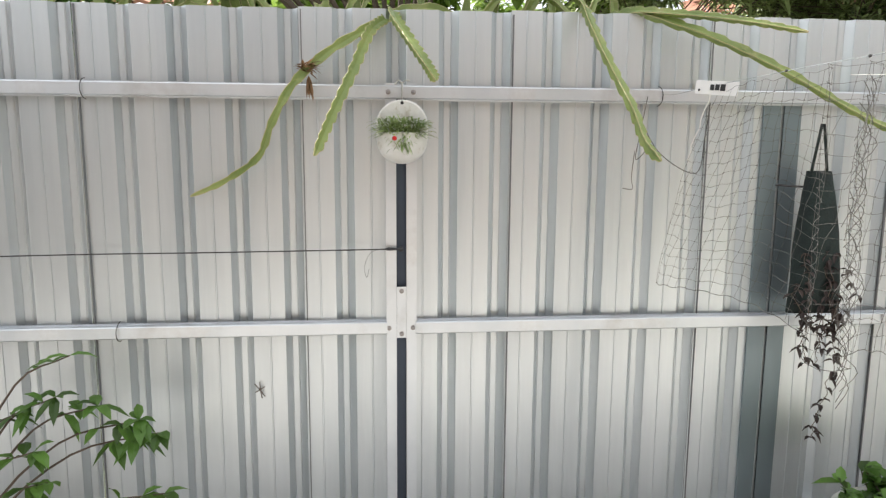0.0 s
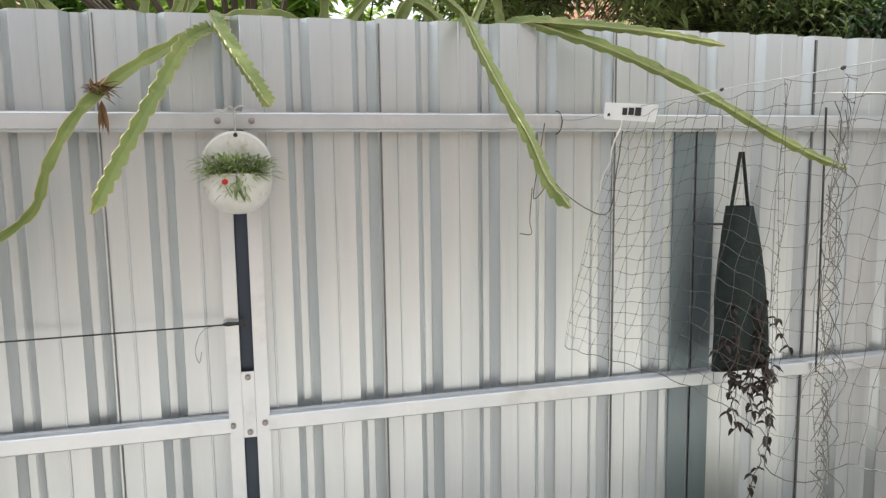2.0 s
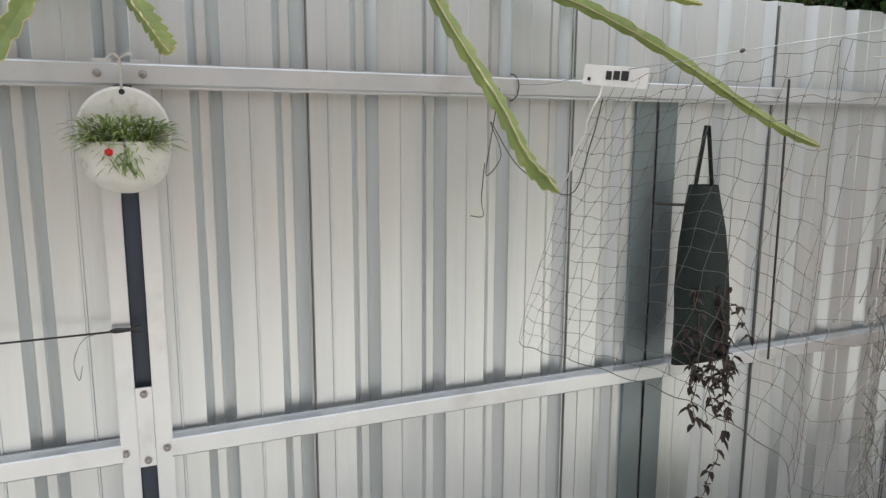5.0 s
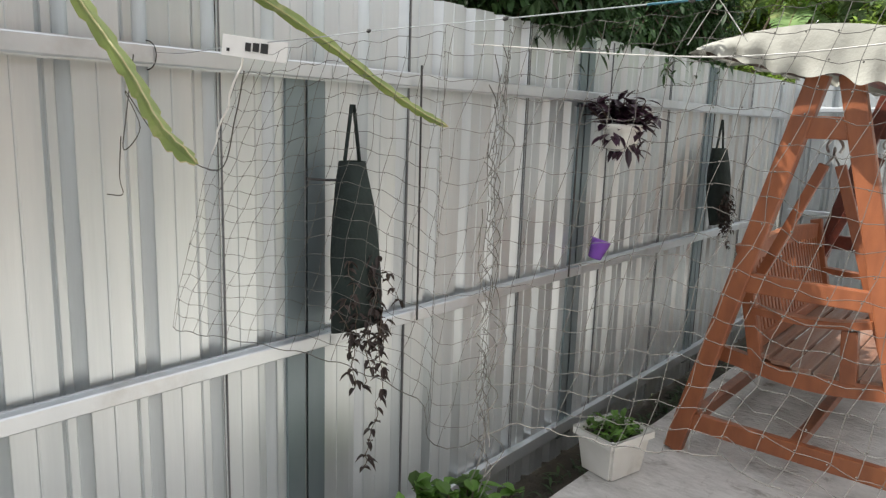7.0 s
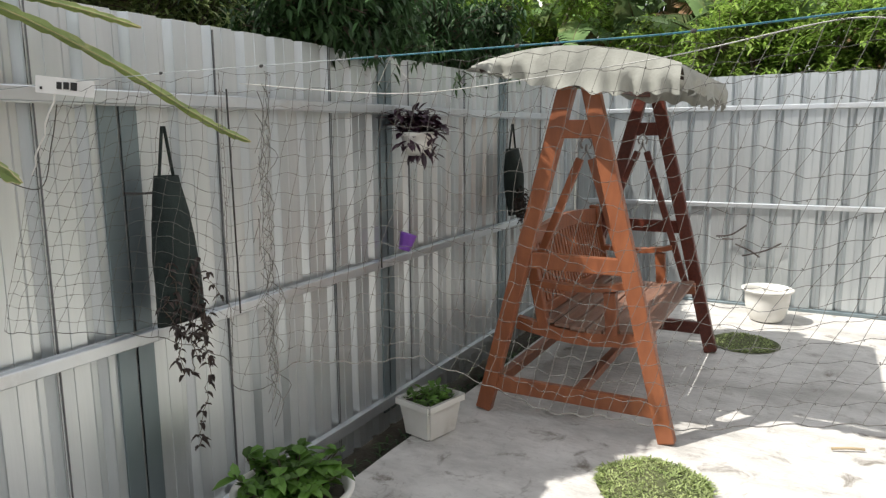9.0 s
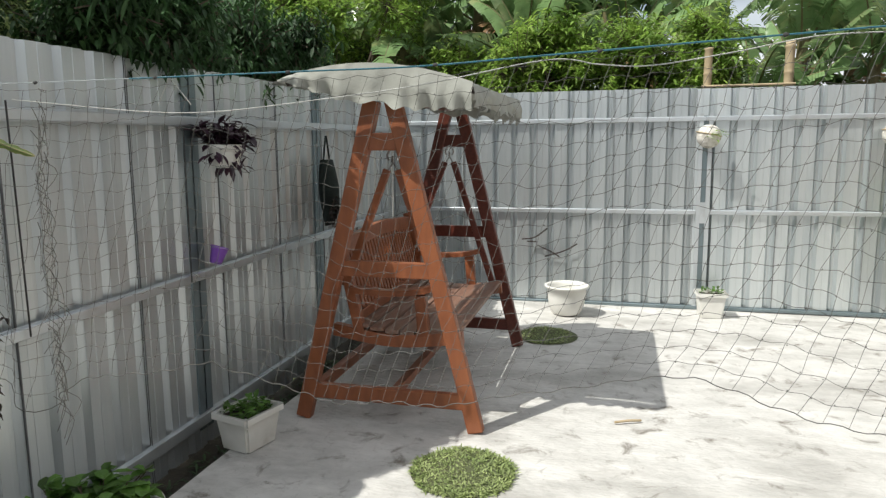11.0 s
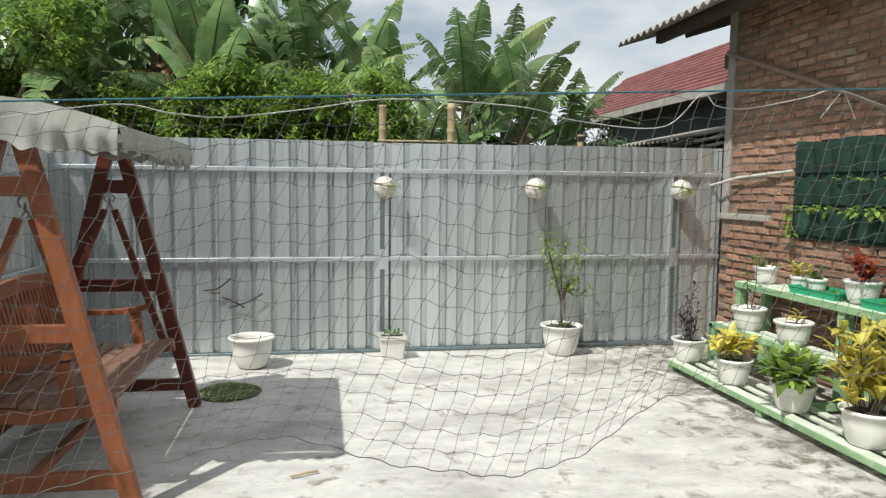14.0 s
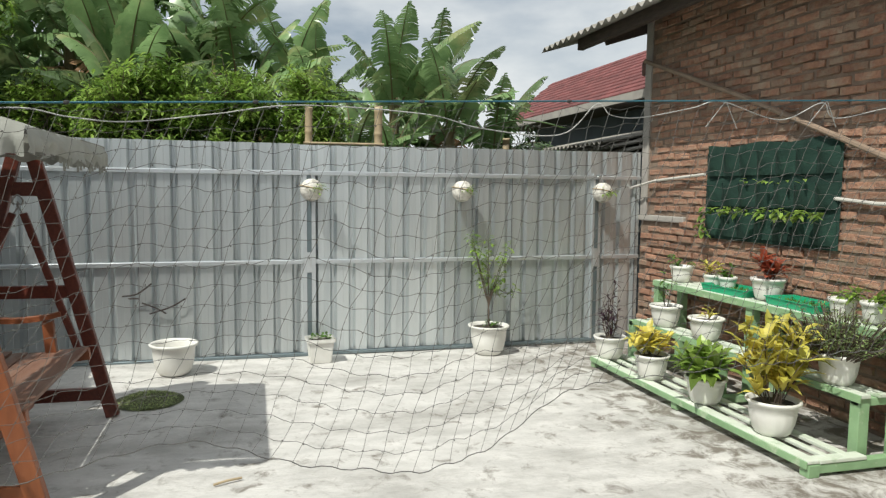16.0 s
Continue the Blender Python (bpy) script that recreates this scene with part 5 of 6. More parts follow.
part("hook", tube([(0, 0.05, 0.1), (0, 0.06, 0.12), (0, 0.075, 0.11)], 0.003, 5), PURPLE, cup)

# ---------- pot plant and shrub below the north fence ----------
potted("potted_plant", "leafy green plant in a wide white pot on the soil strip", pose(1.85, 1.9, 0.0), 0.205, 0.25, LEAF, 420, 0.075, 0.05, 0.2, 0.16, seed=51)
sh = thing("shrub", "slender green shrub with clustered leaves at the fence", "shrub", pose(-1.25, 2.1, -0.12))
rng = random.Random(52)
sb, v, f = bmesh.new(), [], []
for tx, ty, tz, n in ((-0.93, 2.05, 0.83, 6), (-0.98, 2.05, 0.70, 12), (-0.86, 2.05, 0.67, 14), (-0.74, 2.05, 0.62, 16), (-0.68, 2.04, 0.58, 14), (-1.03, 2.0, 0.55, 10), (-1.0, 2.0, 0.45, 10), (-0.66, 2.0, 0.4, 10), (-0.6, 2.02, 0.36, 8), (-1.08, 2.05, 0.66, 8)):
    tip = Vector((tx + 0.11, ty, tz)) - Vector((-1.25, 2.1, -0.12))
    line = curve_points([(0, 0, 0), (tip.x * 0.2, tip.y * 0.2, tip.z * 0.55), (tip.x * 0.6, tip.y * 0.7, tip.z * 0.9), tip], 14)
    tube(line, 0.004, 5, sb, taper=[0.006 - 0.004 * i / len(line) for i in range(len(line))])
    for k in range(n):
        p = line[rng.randint(len(line) - 3, len(line) - 1)]
        leaf_into(v, f, p, Vector((rng.uniform(-0.7, 1), rng.uniform(-1, 0.5), rng.uniform(-0.5, 0.6))).normalized(), rng.uniform(0.05, 0.1), rng.uniform(0.03, 0.045), 0.4)
part("stem_cluster", sb, BARK, sh)
part("leaves", mesh_lists("leaves", v, f, LEAF), LEAF, sh)

# ---------- dragon fruit stems over the fence ----------
CACTUS = material("dragon_fruit_stem", (0.33, 0.40, 0.12), 0.4, 0, (0.19, 0.26, 0.075), 9, (1, 1, 1), 0.3, 30, (0.42, 0.42, 0.18), 16, (0.55, 0.72), translucent=0.25)
CACTUS_EDGE = material("pale_stem_edge", (0.55, 0.5, 0.28), 0.6, 0, (0.42, 0.36, 0.18), 30)


def cactus_stem(parent, ctrl, w0, w1, seed):
    """A three-winged stem with scalloped wing edges."""
    line = curve_points(ctrl, 66)
    bm = bmesh.new()
    eb = bmesh.new()
    n = len(line)
    ref = Vector((0.2, -1, 0.35)).normalized()
    rings, edges = [], [[], [], []]
    for i, p in enumerate(line):
        dirn = (line[min(i + 1, n - 1)] - line[max(i - 1, 0)]).normalized()
        u = dirn.cross(ref).normalized()
        w = u.cross(dirn).normalized()
        f_ = i / (n - 1)
        r = (w0 + (w1 - w0) * f_) * (1 - max(0, (f_ - 0.93) / 0.07) ** 2 * 0.8)
        scal = 0.66 + 0.34 * (((i + seed) % 4) / 3.0) ** 0.7
        ring = []
        for k in range(3):
            a = 2 * math.pi * k / 3 + 0.5 + 0.5 * f_
            out = math.cos(a) * u + math.sin(a) * w
            a2 = a + math.pi / 3
            dip = math.cos(a2) * u + math.sin(a2) * w
            side = math.cos(a + 1.57) * u + math.sin(a + 1.57) * w
            ring.append(bm.verts.new(p + out * r * scal - side * r * 0.10))
            ring.append(bm.verts.new(p + out * r * scal + side * r * 0.10))
            ring.append(bm.verts.new(p + dip * r * 0.3))
            edges[k].append(p + out * r * scal)
        rings.append(ring)
    for a, b in zip(rings, rings[1:]):
        for k in range(9):
            bm.faces.new((a[k], a[(k + 1) % 9], b[(k + 1) % 9], b[k]))
    bm.faces.new(rings[0][::-1])
    bm.faces.new(rings[-1])
    st = part("stem", bm, CACTUS, parent, smooth=False)
    for e in edges:
        tube(e, 0.0014, 4, eb)
    part("stem_edge", eb, CACTUS_EDGE, st, "pale corky stem edge")


dc = thing("dragon_fruit_cactus", "yellow-green dragon fruit cactus stems drooping over the fence", "cactus", pose(0, 0, 0))
cactus_stem(dc, [(0.48, 2.52, 1.8), (0.36, 2.45, 1.92), (0.2, 2.39, 1.915), (0.08, 2.27, 1.835), (-0.04, 2.21, 1.755), (-0.15, 2.17, 1.65), (-0.215, 2.14, 1.53), (-0.265, 2.18, 1.425), (-0.385, 2.25, 1.345), (-0.495, 2.25, 1.295)], 0.024, 0.010, 1)
cactus_stem(dc, [(0.14, 2.3, 1.87), (0.09, 2.16, 1.81), (0.04, 2.0, 1.68), (-0.02, 1.88, 1.54), (-0.06, 1.80, 1.437)], 0.022, 0.017, 2)
cactus_stem(dc, [(0.17, 2.34, 1.90), (0.16, 2.15, 1.86), (0.20, 2.0, 1.77), (0.245, 1.92, 1.69), (0.27, 1.88, 1.642)], 0.022, 0.018, 3)
cactus_stem(dc, [(0.83, 2.45, 1.9), (0.80, 2.28, 1.92), (0.785, 2.12, 1.83), (0.80, 1.98, 1.70), (0.82, 1.84, 1.57), (0.82, 1.74, 1.48), (0.832, 1.66, 1.43)], 0.020, 0.016, 4)
cactus_stem(dc, [(0.88, 2.5, 1.86), (0.98, 2.34, 1.92), (1.1, 2.2, 1.86), (1.22, 2.10, 1.79), (1.40, 2.07, 1.705), (1.60, 2.03, 1.59), (1.72, 2.01, 1.53), (1.825, 1.998, 1.492)], 0.023, 0.013, 5)
cactus_stem(dc, [(0.86, 2.5, 1.86), (0.96, 2.33, 1.915), (1.1, 2.2, 1.895), (1.28, 2.1, 1.86), (1.45, 2.04, 1.822)], 0.023, 0.011, 6)
rng = random.Random(71)
for k in range(22):
    x = rng.uniform(-0.9, 1.1)
    top = rng.uniform(1.95, 2.3)
    cactus_stem(dc, [(x, 2.75 + rng.uniform(-0.1, 0.3), 0.9), (x + rng.uniform(-0.1, 0.1), 2.7, 1.6), (x + rng.uniform(-0.25, 0.25), 2.6 + rng.uniform(-0.1, 0.2), top), (x + rng.uniform(-0.5, 0.5), 2.55 + rng.uniform(-0.1, 0.15), top - rng.uniform(0.1, 0.5))], 0.024, 0.016, k)
part("support_post", tube([(0.1, 2.8, -0.33), (0.1, 2.8, 1.9)], 0.05, 10), BAMBOO, dc)
v, f = [], []
for k in range(60):
    leaf_into(v, f, Vector((-0.105, 2.18, 1.70)) + rand_dir(rng) * 0.014, rand_dir(rng, -0.5, 0.8), rng.uniform(0.025, 0.045), 0.01, 0.1)
for k in range(12):
    leaf_into(v, f, Vector((-0.10, 2.165, 1.675)), Vector((rng.uniform(-0.2, 0.3), -0.2, -1)).normalized(), rng.uniform(0.04, 0.07), 0.012, 0.2)
part("dried_flower", mesh_lists("dried_flower", v, f, LEAF_DRY), LEAF_DRY, dc, "brown dried flower")

# ---------- grass tufts, stick and twigs on the slab ----------
GRASS = material("short_grass", (0.37, 0.43, 0.18), 0.6, 0, (0.22, 0.29, 0.10), 12, island=0.4, translucent=0.3)
for label, cx, cy, rx, ry, n, hgt in (("round patch of short green grass in the slab", 2.93, 0.82, 0.24, 0.24, 5200, 0.035), ("dark green patch of short grass in the slab", 5.33, 0.66, 0.24, 0.2, 3600, 0.03)):
    t = thing("grass_patch", label, "grass", pose(cx, cy, 0), kind="stuff")
    rng = random.Random(n)
    v, f = [], []
    for k in range(n):
        a, r = rng.uniform(0, 6.283), math.sqrt(rng.uniform(0, 1))
        edge = 1 + 0.12 * noise.noise(Vector((math.cos(a) * 2, math.sin(a) * 2, cx)))
        p = Vector((rx * r * edge * math.cos(a), ry * r * edge * math.sin(a), 0.0))
        leaf_into(v, f, p, rand_dir(rng, 0.15, 0.9), hgt * rng.uniform(0.6, 1.3), 0.008, 0.3)
    part("blades", mesh_lists("blades", v, f, GRASS), GRASS, t)
    part("earth", lathe([(rx * 1.02, -0.001), (rx * 0.9, 0.006), (0.01, 0.012)], 28), GROUND, t)
stick = part("stick", tube(curve_points([(3.66, 0.13, 0.012), (3.69, 0.06, 0.016), (3.72, -0.01, 0.012)], 8), 0.007, 7, taper=None), BAMBOO)
tagged(stick, "short dry pale brown stick lying on the concrete", "stick")
tw = thing("dry_twig", "dark dry twig caught on the zinc fence", "twig", pose(0, 0, 0))
for pts in ([(6.50, 1.02, 0.6), (6.49, 0.9, 0.62), (6.50, 0.78, 0.71)], [(6.50, 0.97, 0.58), (6.49, 0.88, 0.58)], [(6.50, 0.86, 0.54), (6.49, 0.74, 0.49), (6.49, 0.66, 0.44)], [(6.5, 0.80, 0.44), (6.49, 0.62, 0.5), (6.5, 0.5, 0.57)]):
    part("branch", tube(curve_points(pts, 8), 0.007, 6), LEAF_BROWN, tw)

# weeds in the soil strip
rng = random.Random(90)
v, f = [], []
for k in range(700):
    x = rng.choice((rng.uniform(2.2, 6.3), rng.uniform(3.2, 4.6)))
    p = Vector((x, rng.uniform(2.04, 2.2), -0.11))
    leaf_into(v, f, p, rand_dir(rng, 0.3, 0.95), rng.uniform(0.05, 0.13), rng.uniform(0.008, 0.02), 0.5)
weeds = part("weeds", mesh_lists("weeds", v, f, LEAF_DARK), LEAF_DARK)
tagged(weeds, "straggling dark weeds in the soil strip", "weeds", kind="stuff")

# ---------- trees and bushes beyond the fences ----------
def tree(name, label, at, trunk_h, clumps, leaves_each, length, width, mat, seed, droop=0.3, zrange=(-0.6, 0.7), trunk_r=0.04):
    """A tapered trunk with limbs to every clump, and leaves gathered round twigs in each clump."""
    t = thing(name, label, "tree" if trunk_h > 1 else "bush", at)
    rng = random.Random(seed)
    bm = bmesh.new()
    fork = Vector((0, 0, trunk_h))
    tube(curve_points([(0, 0, -0.33), (0.04, -0.03, trunk_h * 0.5), fork], 8), trunk_r, 8, bm, taper=None)
    v, f = [], []
    for cx, cy, cz, r in clumps:
        c = Vector((cx, cy, cz))
        line = curve_points([fork, (fork + c) / 2 + Vector((rng.uniform(-0.1, 0.1), rng.uniform(-0.1, 0.1), 0.1)), c], 8)
        tube(line, 0.02, 5, bm, taper=[trunk_r * 0.6 * (1 - 0.8 * i / len(line)) for i in range(len(line))])
        twigs = []
        for k in range(max(8, leaves_each // 22)):
            d_ = rand_dir(rng)
            e = c + d_ * r * rng.uniform(0.5, 1.15)
            twigs.append((c + d_ * r * 0.15, e))
            tube([c, (c + e) / 2 + rand_dir(rng) * 0.05 * r, e], 0.0035, 3, bm)
        for k in range(leaves_each):
            a, e = twigs[rng.randrange(len(twigs))]
            p = a.lerp(e, rng.uniform(0.35, 1.05)) + rand_dir(rng) * 0.07
            leaf_into(v, f, p, rand_dir(rng, *zrange), length * rng.uniform(0.6, 1.3), width * rng.uniform(0.7, 1.3), droop)
    part("trunk", bm, BARK, t)
    part("crown", mesh_lists("crown", v, f, mat), mat, t)
    return t


def spread(rng, n, x0, x1, y0, y1, z0, z1, r0, r1):
    return [(rng.uniform(x0, x1), rng.uniform(y0, y1), rng.uniform(z0, z1), rng.uniform(r0, r1)) for _ in range(n)]


LEAF_PALE = material("grey_green_leaf", (0.34, 0.40, 0.18), 0.4, 0, (0.19, 0.25, 0.09), 3, island=0.5, translucent=0.5)
rng = random.Random(100)
# dark willowy tree leaning over the north fence
cl = spread(rng, 17, -1.1, 1.3, -0.2, 0.9, 2.0, 2.75, 0.26, 0.42) + [(-1.0, -0.5, 2.0, 0.25), (-0.6, -0.55, 1.95, 0.26), (-0.2, -0.6, 2.0, 0.28), (0.25, -0.62, 1.98, 0.28), (0.65, -0.6, 1.95, 0.26), (1.1, -0.5, 2.0, 0.25), (1.5, -0.4, 2.1, 0.25)]
cl += spread(random.Random(31), 13, -1.15, 1.4, -0.85, -0.5, 2.02, 2.3, 0.2, 0.28)
tree("willowy_tree", "dark green small-leaved tree hanging over the zinc fence", pose(3.75, 3.1, 0), 1.3, cl, 1150, 0.062, 0.022, LEAF_WILLOW, 101, 0.5, (-0.9, 0.4), trunk_r=0.025)
cl = spread(rng, 12, 0.0, 1.6, -0.4, 0.5, 2.0, 2.5, 0.25, 0.36)
cl += spread(rng, 18, -0.05, 1.5, -0.95, -0.35, 1.85, 2.3, 0.2, 0.32)
tree("leafy_tree", "grey-green tree behind the zinc fence", pose(2.2, 3.9, 0), 1.2, cl, 560, 0.075, 0.02, LEAF_PALE, 102, 0.4, trunk_r=0.022)
cl = spread(rng, 28, -1.2, 0.9, -0.5, 0.6, 1.95, 2.6, 0.24, 0.36)
cl_high = spread(rng, 11, -0.4, 1.2, -1.2, -0.6, 2.2, 2.65, 0.26, 0.4)
# small unseen clumps, added high up to dapple the slab
cl_high += spread(rng, 6, -0.1, 0.95, -1.7, -1.45, 2.45, 2.7, 0.14, 0.2)
tree("leafy_tree", "slender grey-green tree arching over the zinc fence", pose(1.4, 4.2, 0), 1.3, cl_high, 900, 0.075, 0.02, LEAF_PALE, 115, 0.4, trunk_r=0.011)
tree("low_bush", "light green bush behind the zinc fence", pose(0.9, 4.6, 0), 1.1, cl, 420, 0.1, 0.045, LEAF_LIGHT, 103, trunk_r=0.022)
cl = spread(rng, 26, -2.3, 0.9, -0.4, 0.8, 2.1, 2.85, 0.25, 0.4)
tree("low_bush", "green bush behind the zinc fence", pose(-0.6, 5.2, 0), 1.1, cl, 420, 0.11, 0.04, LEAF, 104, trunk_r=0.022)
# crown sits above the view, added only to shade the slab by the fence
cl = spread(rng, 18, -1.7, 0.5, -0.35, 0.35, 2.65, 3.2, 0.24, 0.38)
tree("leafy_tree", "unseen tall tree added over the fence to shade the slab", pose(0.2, 3.0, 0), 1.6, cl, 420, 0.08, 0.02, LEAF, 113, 0.4, trunk_r=0.025)
# bushes along the east fence
cl = spread(rng, 18, -0.6, 0.8, -1.0, 1.0, 2.0, 3.5, 0.32, 0.48)
tree("leafy_tree", "bright green leafy tree beyond the corner of the fence", pose(8.0, 3.6, 0), 1.3, cl, 1000, 0.085, 0.036, LEAF_LIGHT, 105)
cl = spread(rng, 18, -0.5, 0.7, -0.9, 0.9, 1.7, 2.6, 0.28, 0.4)
tree("bush", "yellow-green bush beyond the east fence", pose(7.7, 2.0, 0), 1.0, cl, 520, 0.085, 0.032, LEAF_LIGHT, 106)
cl = spread(rng, 22, -0.4, 0.8, -0.7, 0.7, 1.7, 2.65, 0.26, 0.38)
tree("bush", "mixed green bush beyond the east fence", pose(7.6, 0.75, 0), 0.9, cl, 720, 0.085, 0.03, LEAF_LIGHT, 107)
cl = spread(rng, 15, -0.4, 0.6, -0.7, 0.6, 1.7, 2.6, 0.26, 0.36)
tree("bush", "sunlit yellow-green bush beyond the east fence", pose(7.6, -0.05, 0), 1.0, cl, 800, 0.085, 0.03, LEAF_LIGHT, 108)
cl = spread(rng, 11, -0.4, 0.5, -0.6, 0.6, 1.6, 2.3, 0.24, 0.34)
tree("bush", "green bush beyond the east fence", pose(7.7, -1.0, 0), 0.9, cl, 520, 0.08, 0.03, LEAF_LIGHT, 109)
cl = spread(rng, 11, -0.5, 0.5, -0.9, 0.9, 1.5, 2.2, 0.24, 0.34)
tree("bush", "dark low bush beyond the east fence", pose(8.2, -2.6, 0), 0.9, cl, 420, 0.08, 0.028, LEAF_DARK, 110)
cl = spread(rng, 10, -0.5, 0.5, -0.7, 0.7, 1.5, 2.2, 0.26, 0.36)
tree("bush", "dark bush beside the red-roofed house", pose(9.8, -4.2, 0), 0.9, cl, 420, 0.1, 0.035, LEAF, 114)
cl = spread(rng, 30, -0.8, 0.8, -2.9, 2.9, 2.0, 4.4, 0.45, 0.75) + spread(random.Random(44), 16, -0.8, 0.8, -1.2, 3.2, 3.9, 5.2, 0.5, 0.75)
tree("dense_tree", "dense dark tree behind the banana plants", pose(11.2, 3.0, 0), 1.6, cl, 480, 0.17, 0.07, LEAF, 111)
cl = spread(rng, 26, -0.8, 0.8, -2.4, 2.4, 2.2, 4.8, 0.45, 0.75)
tree("dense_tree", "dense green tree behind the corner of the yard", pose(9.6, 6.2, 0), 1.6, cl, 480, 0.16, 0.065, LEAF, 112)


def banana_leaf(rng, base, yaw, rise, length, width, torn=0.5):
    """A long arching blade on a rib, split into strips along both edges."""
    v, f = [], []
    d = Vector((math.cos(yaw), math.sin(yaw), 0))
    side = Vector((-math.sin(yaw), math.cos(yaw), 0))
    n = 40
    pts = []
    for i in range(n + 1):
        t = i / n
        out = length * (math.cos(rise) * t + 0.12 * t * t)
        up = length * (math.sin(rise) * t - (0.16 + 0.5 * math.cos(rise)) * t * t)
        pts.append(base + d * out + Vector((0, 0, up)))
    roll = rng.uniform(-0.35, 0.35)
    for s in (-1, 1):
        shift = 0.0
        for i in range(n):
            t0, t1 = i / n, (i + 1) / n
            if t0 < 0.12:
                continue
            w0 = width * math.sin(math.pi * min(1, 0.12 + 0.88 * t0) ** 0.8) ** 0.6 * 0.5 * (1 if t0 < 0.93 else 0.6)
            gap = 0.0
            if rng.random() < torn * 0.55:
                shift, gap = rng.uniform(-0.35, 0.45), rng.uniform(0.2, 0.6)
            drop = 0.25 + shift
            i0 = len(v)
            for t_, p, e in ((t0, pts[i], 0.0), (t1, pts[i + 1], gap)):
                for q in (0.0, 0.5, 1.0):
                    jag = 1 - (rng.uniform(0, 0.12) if q == 1.0 else 0)
                    v.append(p - (pts[i + 1] - pts[i]) * (e * q) + side * (s * w0 * q * jag) + Vector((0, 0, w0 * q * (0.35 * (1 - q) + s * roll * 0.5) - drop * w0 * q * q)) + d * (0.06 * q))
            f.append((i0, i0 + 1, i0 + 4, i0 + 3))
            f.append((i0 + 1, i0 + 2, i0 + 5, i0 + 4))
    rib = tube(pts, 0.012, 4, taper=[0.018 * (1 - 0.85 * i / n) for i in range(n + 1)])
    return v, f, rib


def banana(at, height, leaves, length, seed, label="banana plant with torn broad leaves beyond the fence"):
    t = thing("banana_plant", label, "banana plant", at, "banana plants")
    rng = random.Random(seed)
    part("stem", tube(curve_points([(0, 0, -0.33), (0.03, 0.02, height * 0.5), (0.05, 0.0, height)], 8), 0.09, 10, taper=[0.12, 0.115, 0.11, 0.105, 0.1, 0.09, 0.08, 0.07, 0.06]), STEM, t)
    for k in range(leaves):
        yaw = 2 * math.pi * (k * 0.382 + rng.uniform(-0.06, 0.06))
        dry = k >= leaves - 3 and rng.random() < 0.7
        rise = rng.uniform(1.0, 1.42) if k < leaves * 0.5 else rng.uniform(0.3, 0.95)
        if dry:
            rise = rng.uniform(-0.5, 0.1)
        v, f, rib = banana_leaf(rng, Vector((0.05, 0, height - 0.1 - 0.03 * k)), yaw, rise, length * rng.uniform(0.75, 1.1), length * rng.uniform(0.2, 0.29), 0.95 if dry else rng.choice((0.1, 0.5, 0.8, 0.95)))
        lf = part("leaf", mesh_lists("leaf", v, f, LEAF_DRY if dry else LEAF_BANANA, True), LEAF_BANANA, t, "brown dried leaf" if dry else "")
        part("rib", rib, STEM, lf)
    return t


GROVE = ((9.4, 2.7, 2.7, 10, 2.1), (9.1, 1.5, 2.6, 10, 2.0), (9.9, 0.7, 3.1, 11, 2.2), (9.3, 0.0, 2.6, 10, 2.0), (8.9, 0.75, 2.2, 9, 1.7), (9.2, -1.9, 2.7, 13, 2.0), (8.7, -2.5, 2.4, 12, 1.8),
         (9.0, -3.2, 2.15, 12, 1.6), (10.4, 2.0, 3.3, 10, 2.3), (10.2, 3.9, 3.2, 10, 2.3), (8.6, -1.3, 2.0, 9, 1.5), (8.4, 2.1, 2.3, 9, 1.7), (9.0, 3.6, 2.6, 10, 1.9), (10.0, -2.7, 2.9, 12, 2.0), (10.3, -0.6, 3.0, 11, 2.1), (9.6, -0.9, 2.6, 11, 2.0), (8.5, -1.7, 2.0, 9, 1.5), (8.2, 1.2, 2.4, 9, 1.7),
         (8.8, 2.9, 3.0, 10, 1.8), (9.2, 2.0, 3.3, 10, 1.9), (8.9, 1.3, 2.9, 9, 1.7), (9.5, 0.3, 3.4, 10, 1.9))
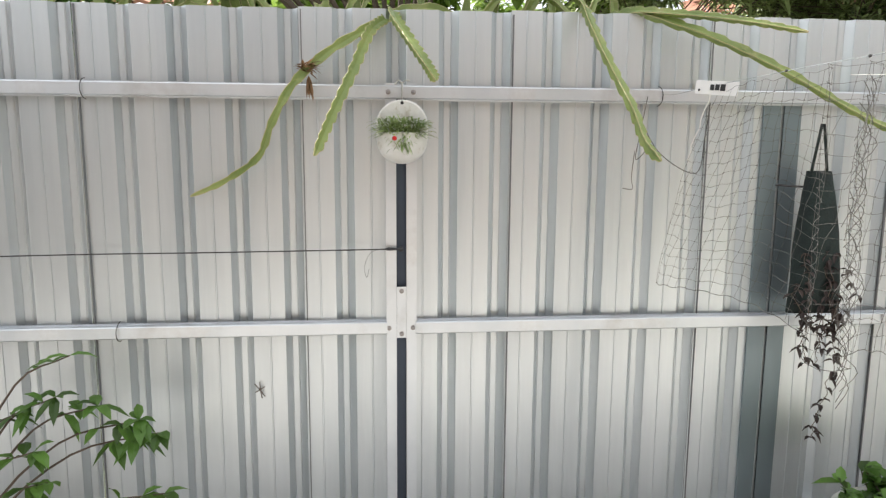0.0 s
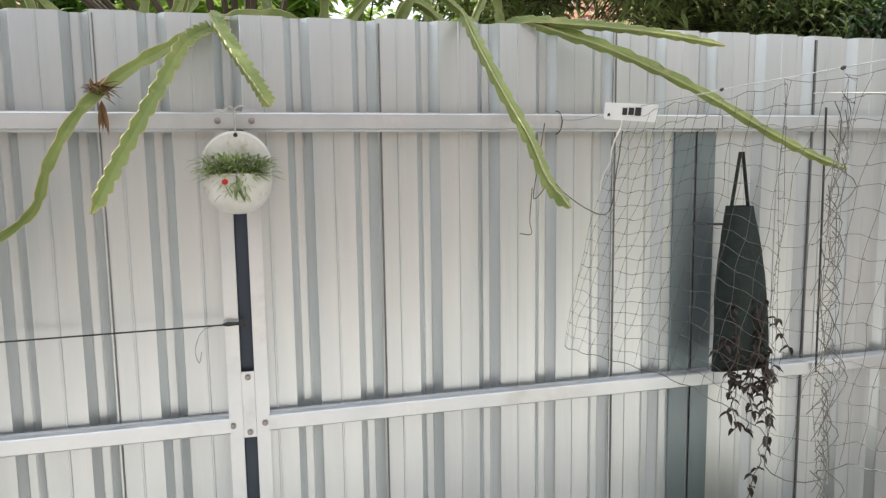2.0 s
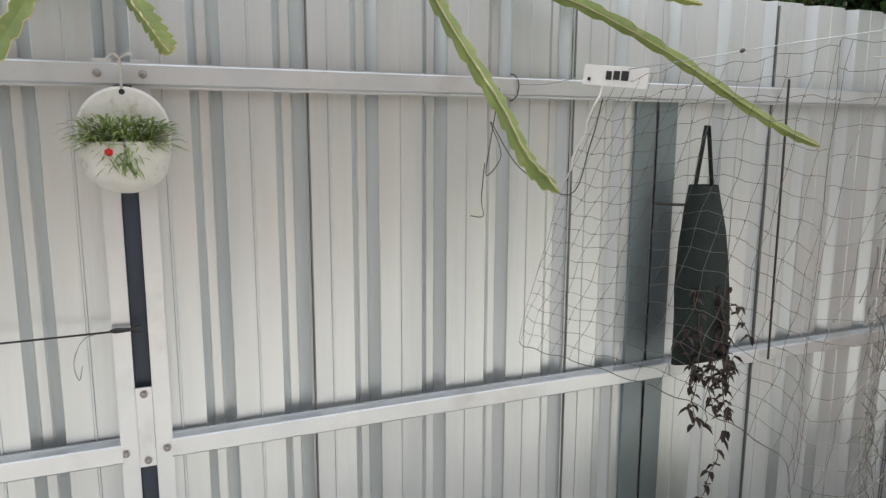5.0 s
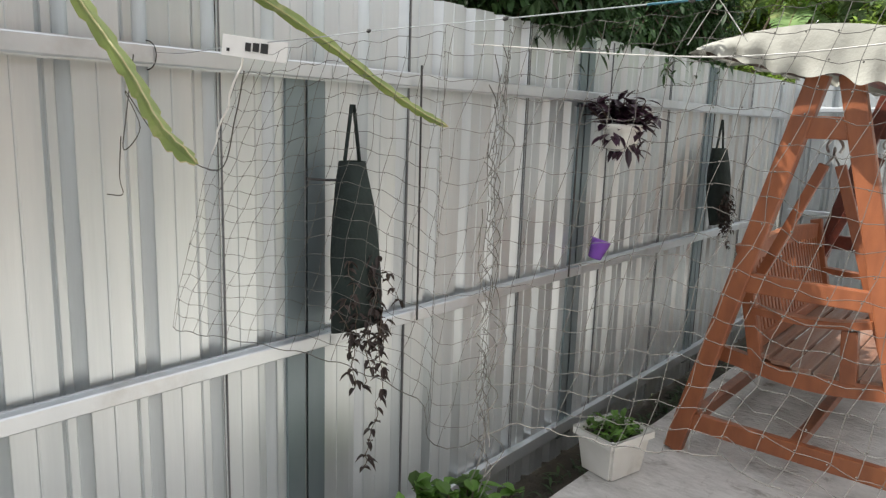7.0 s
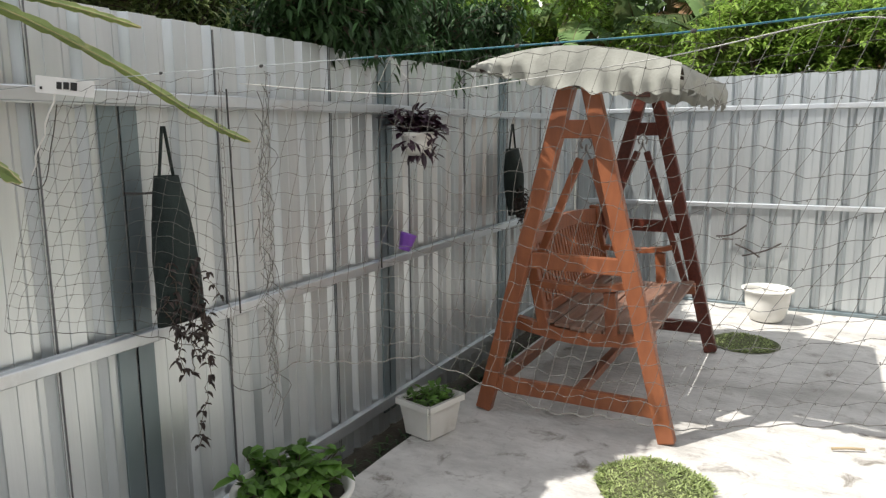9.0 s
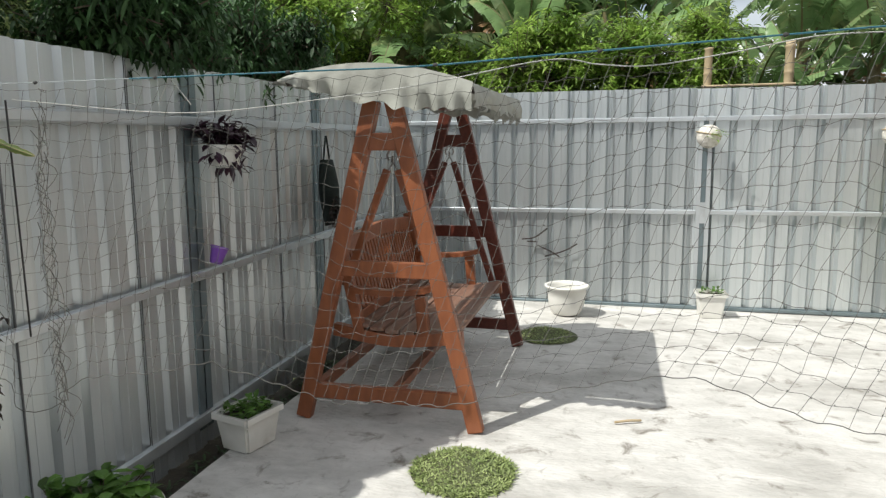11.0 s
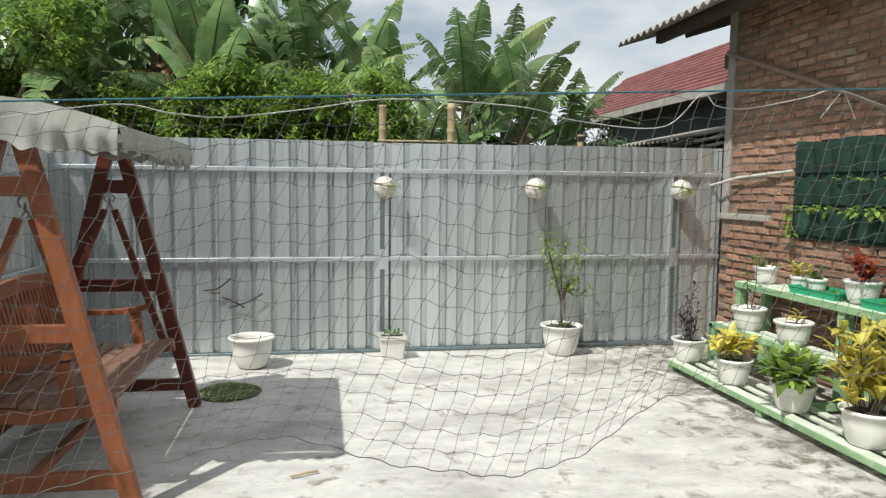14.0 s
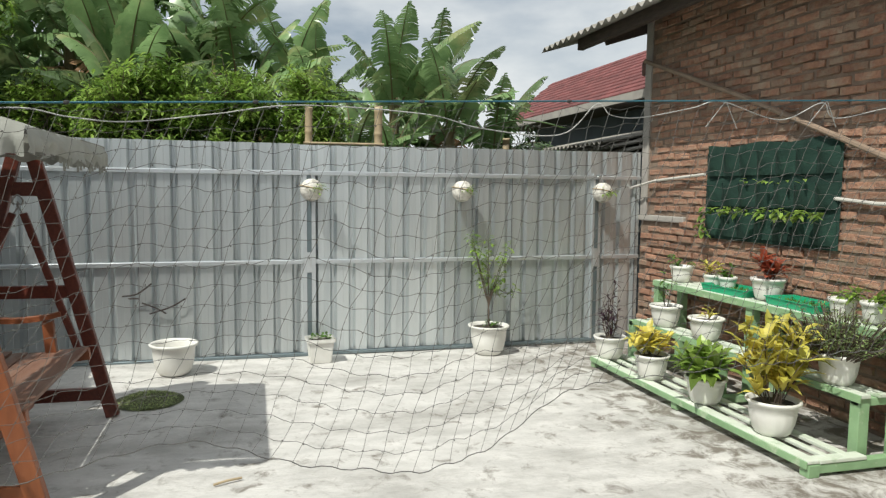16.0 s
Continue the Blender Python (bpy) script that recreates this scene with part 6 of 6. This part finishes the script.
for k, (x, y, h, n, ln) in enumerate(GROVE):
    banana(pose(x, y, 0, 0, 0, 37 * k), h, n, ln, 200 + k)

# ---------- bricks of the house wall, last ----------
BL, BH, JOINT = 0.205, 0.052, 0.022


def brick_mesh(k):
    rng = random.Random(500 + k)
    bm = box(-BL / 2, BL / 2, -0.05, 0.0, -BH / 2, BH / 2, 0)
    bmesh.ops.bevel(bm, geom=[e for e in bm.edges if all(v.co.y > -0.01 for v in e.verts)], offset=0.006, segments=1, affect="EDGES")
    for v in bm.verts:
        v.co += Vector((rng.uniform(-0.004, 0.004), rng.uniform(-0.003, 0.003) if v.co.y > -0.01 else 0, rng.uniform(-0.004, 0.004)))
    return mesh_of("brick", bm, BRICK)


kinds = [brick_mesh(k) for k in range(10)]
rng = random.Random(77)
near, rest = [], []
course = 0
z = 0.05
while z < 3.6:
    x = 2.2 + (0.11 if course % 2 else 0)
    while x < EX - 0.1:
        inside = (6.35 < x and z > 1.33) or (4.24 < x < 4.46 and 2.0 < z < 2.3) or (5.72 < x and 1.27 < z < 1.39)
        if not inside:
            spot = (x + rng.uniform(-0.012, 0.012), BY + rng.uniform(-0.011, 0.009) + (0.012 if z < 1.3 and x > 5.7 else 0.0), z + rng.uniform(-0.007, 0.007), rng.uniform(-2.2, 2.2), rng.randrange(10))
            (near if 3.0 < x < 4.35 and 0.75 < z < 2.0 or 4.3 < x < 6.3 and 0.9 < z < 2.05 else rest).append(spot)
        x += BL + JOINT
    z += BH + 0.021
    course += 1
near, rest = near[:300], rest + near[300:]
for x, y, z, ry, k in near:
    part("brick", kinds[k], BRICK, body, at=pose(x, y, z, 0, ry, 0))
v, f = [], []
for x, y, z, ry, k in rest:
    m, i0 = pose(x, y, z, 0, ry, 0), len(v)
    v += [m @ q.co for q in kinds[k].vertices]
    f += [tuple(i0 + i for i in p.vertices) for p in kinds[k].polygons]
tagged(part("bricks", mesh_lists("bricks", v, f, BRICK_FAR), BRICK_FAR, body), kind="stuff")
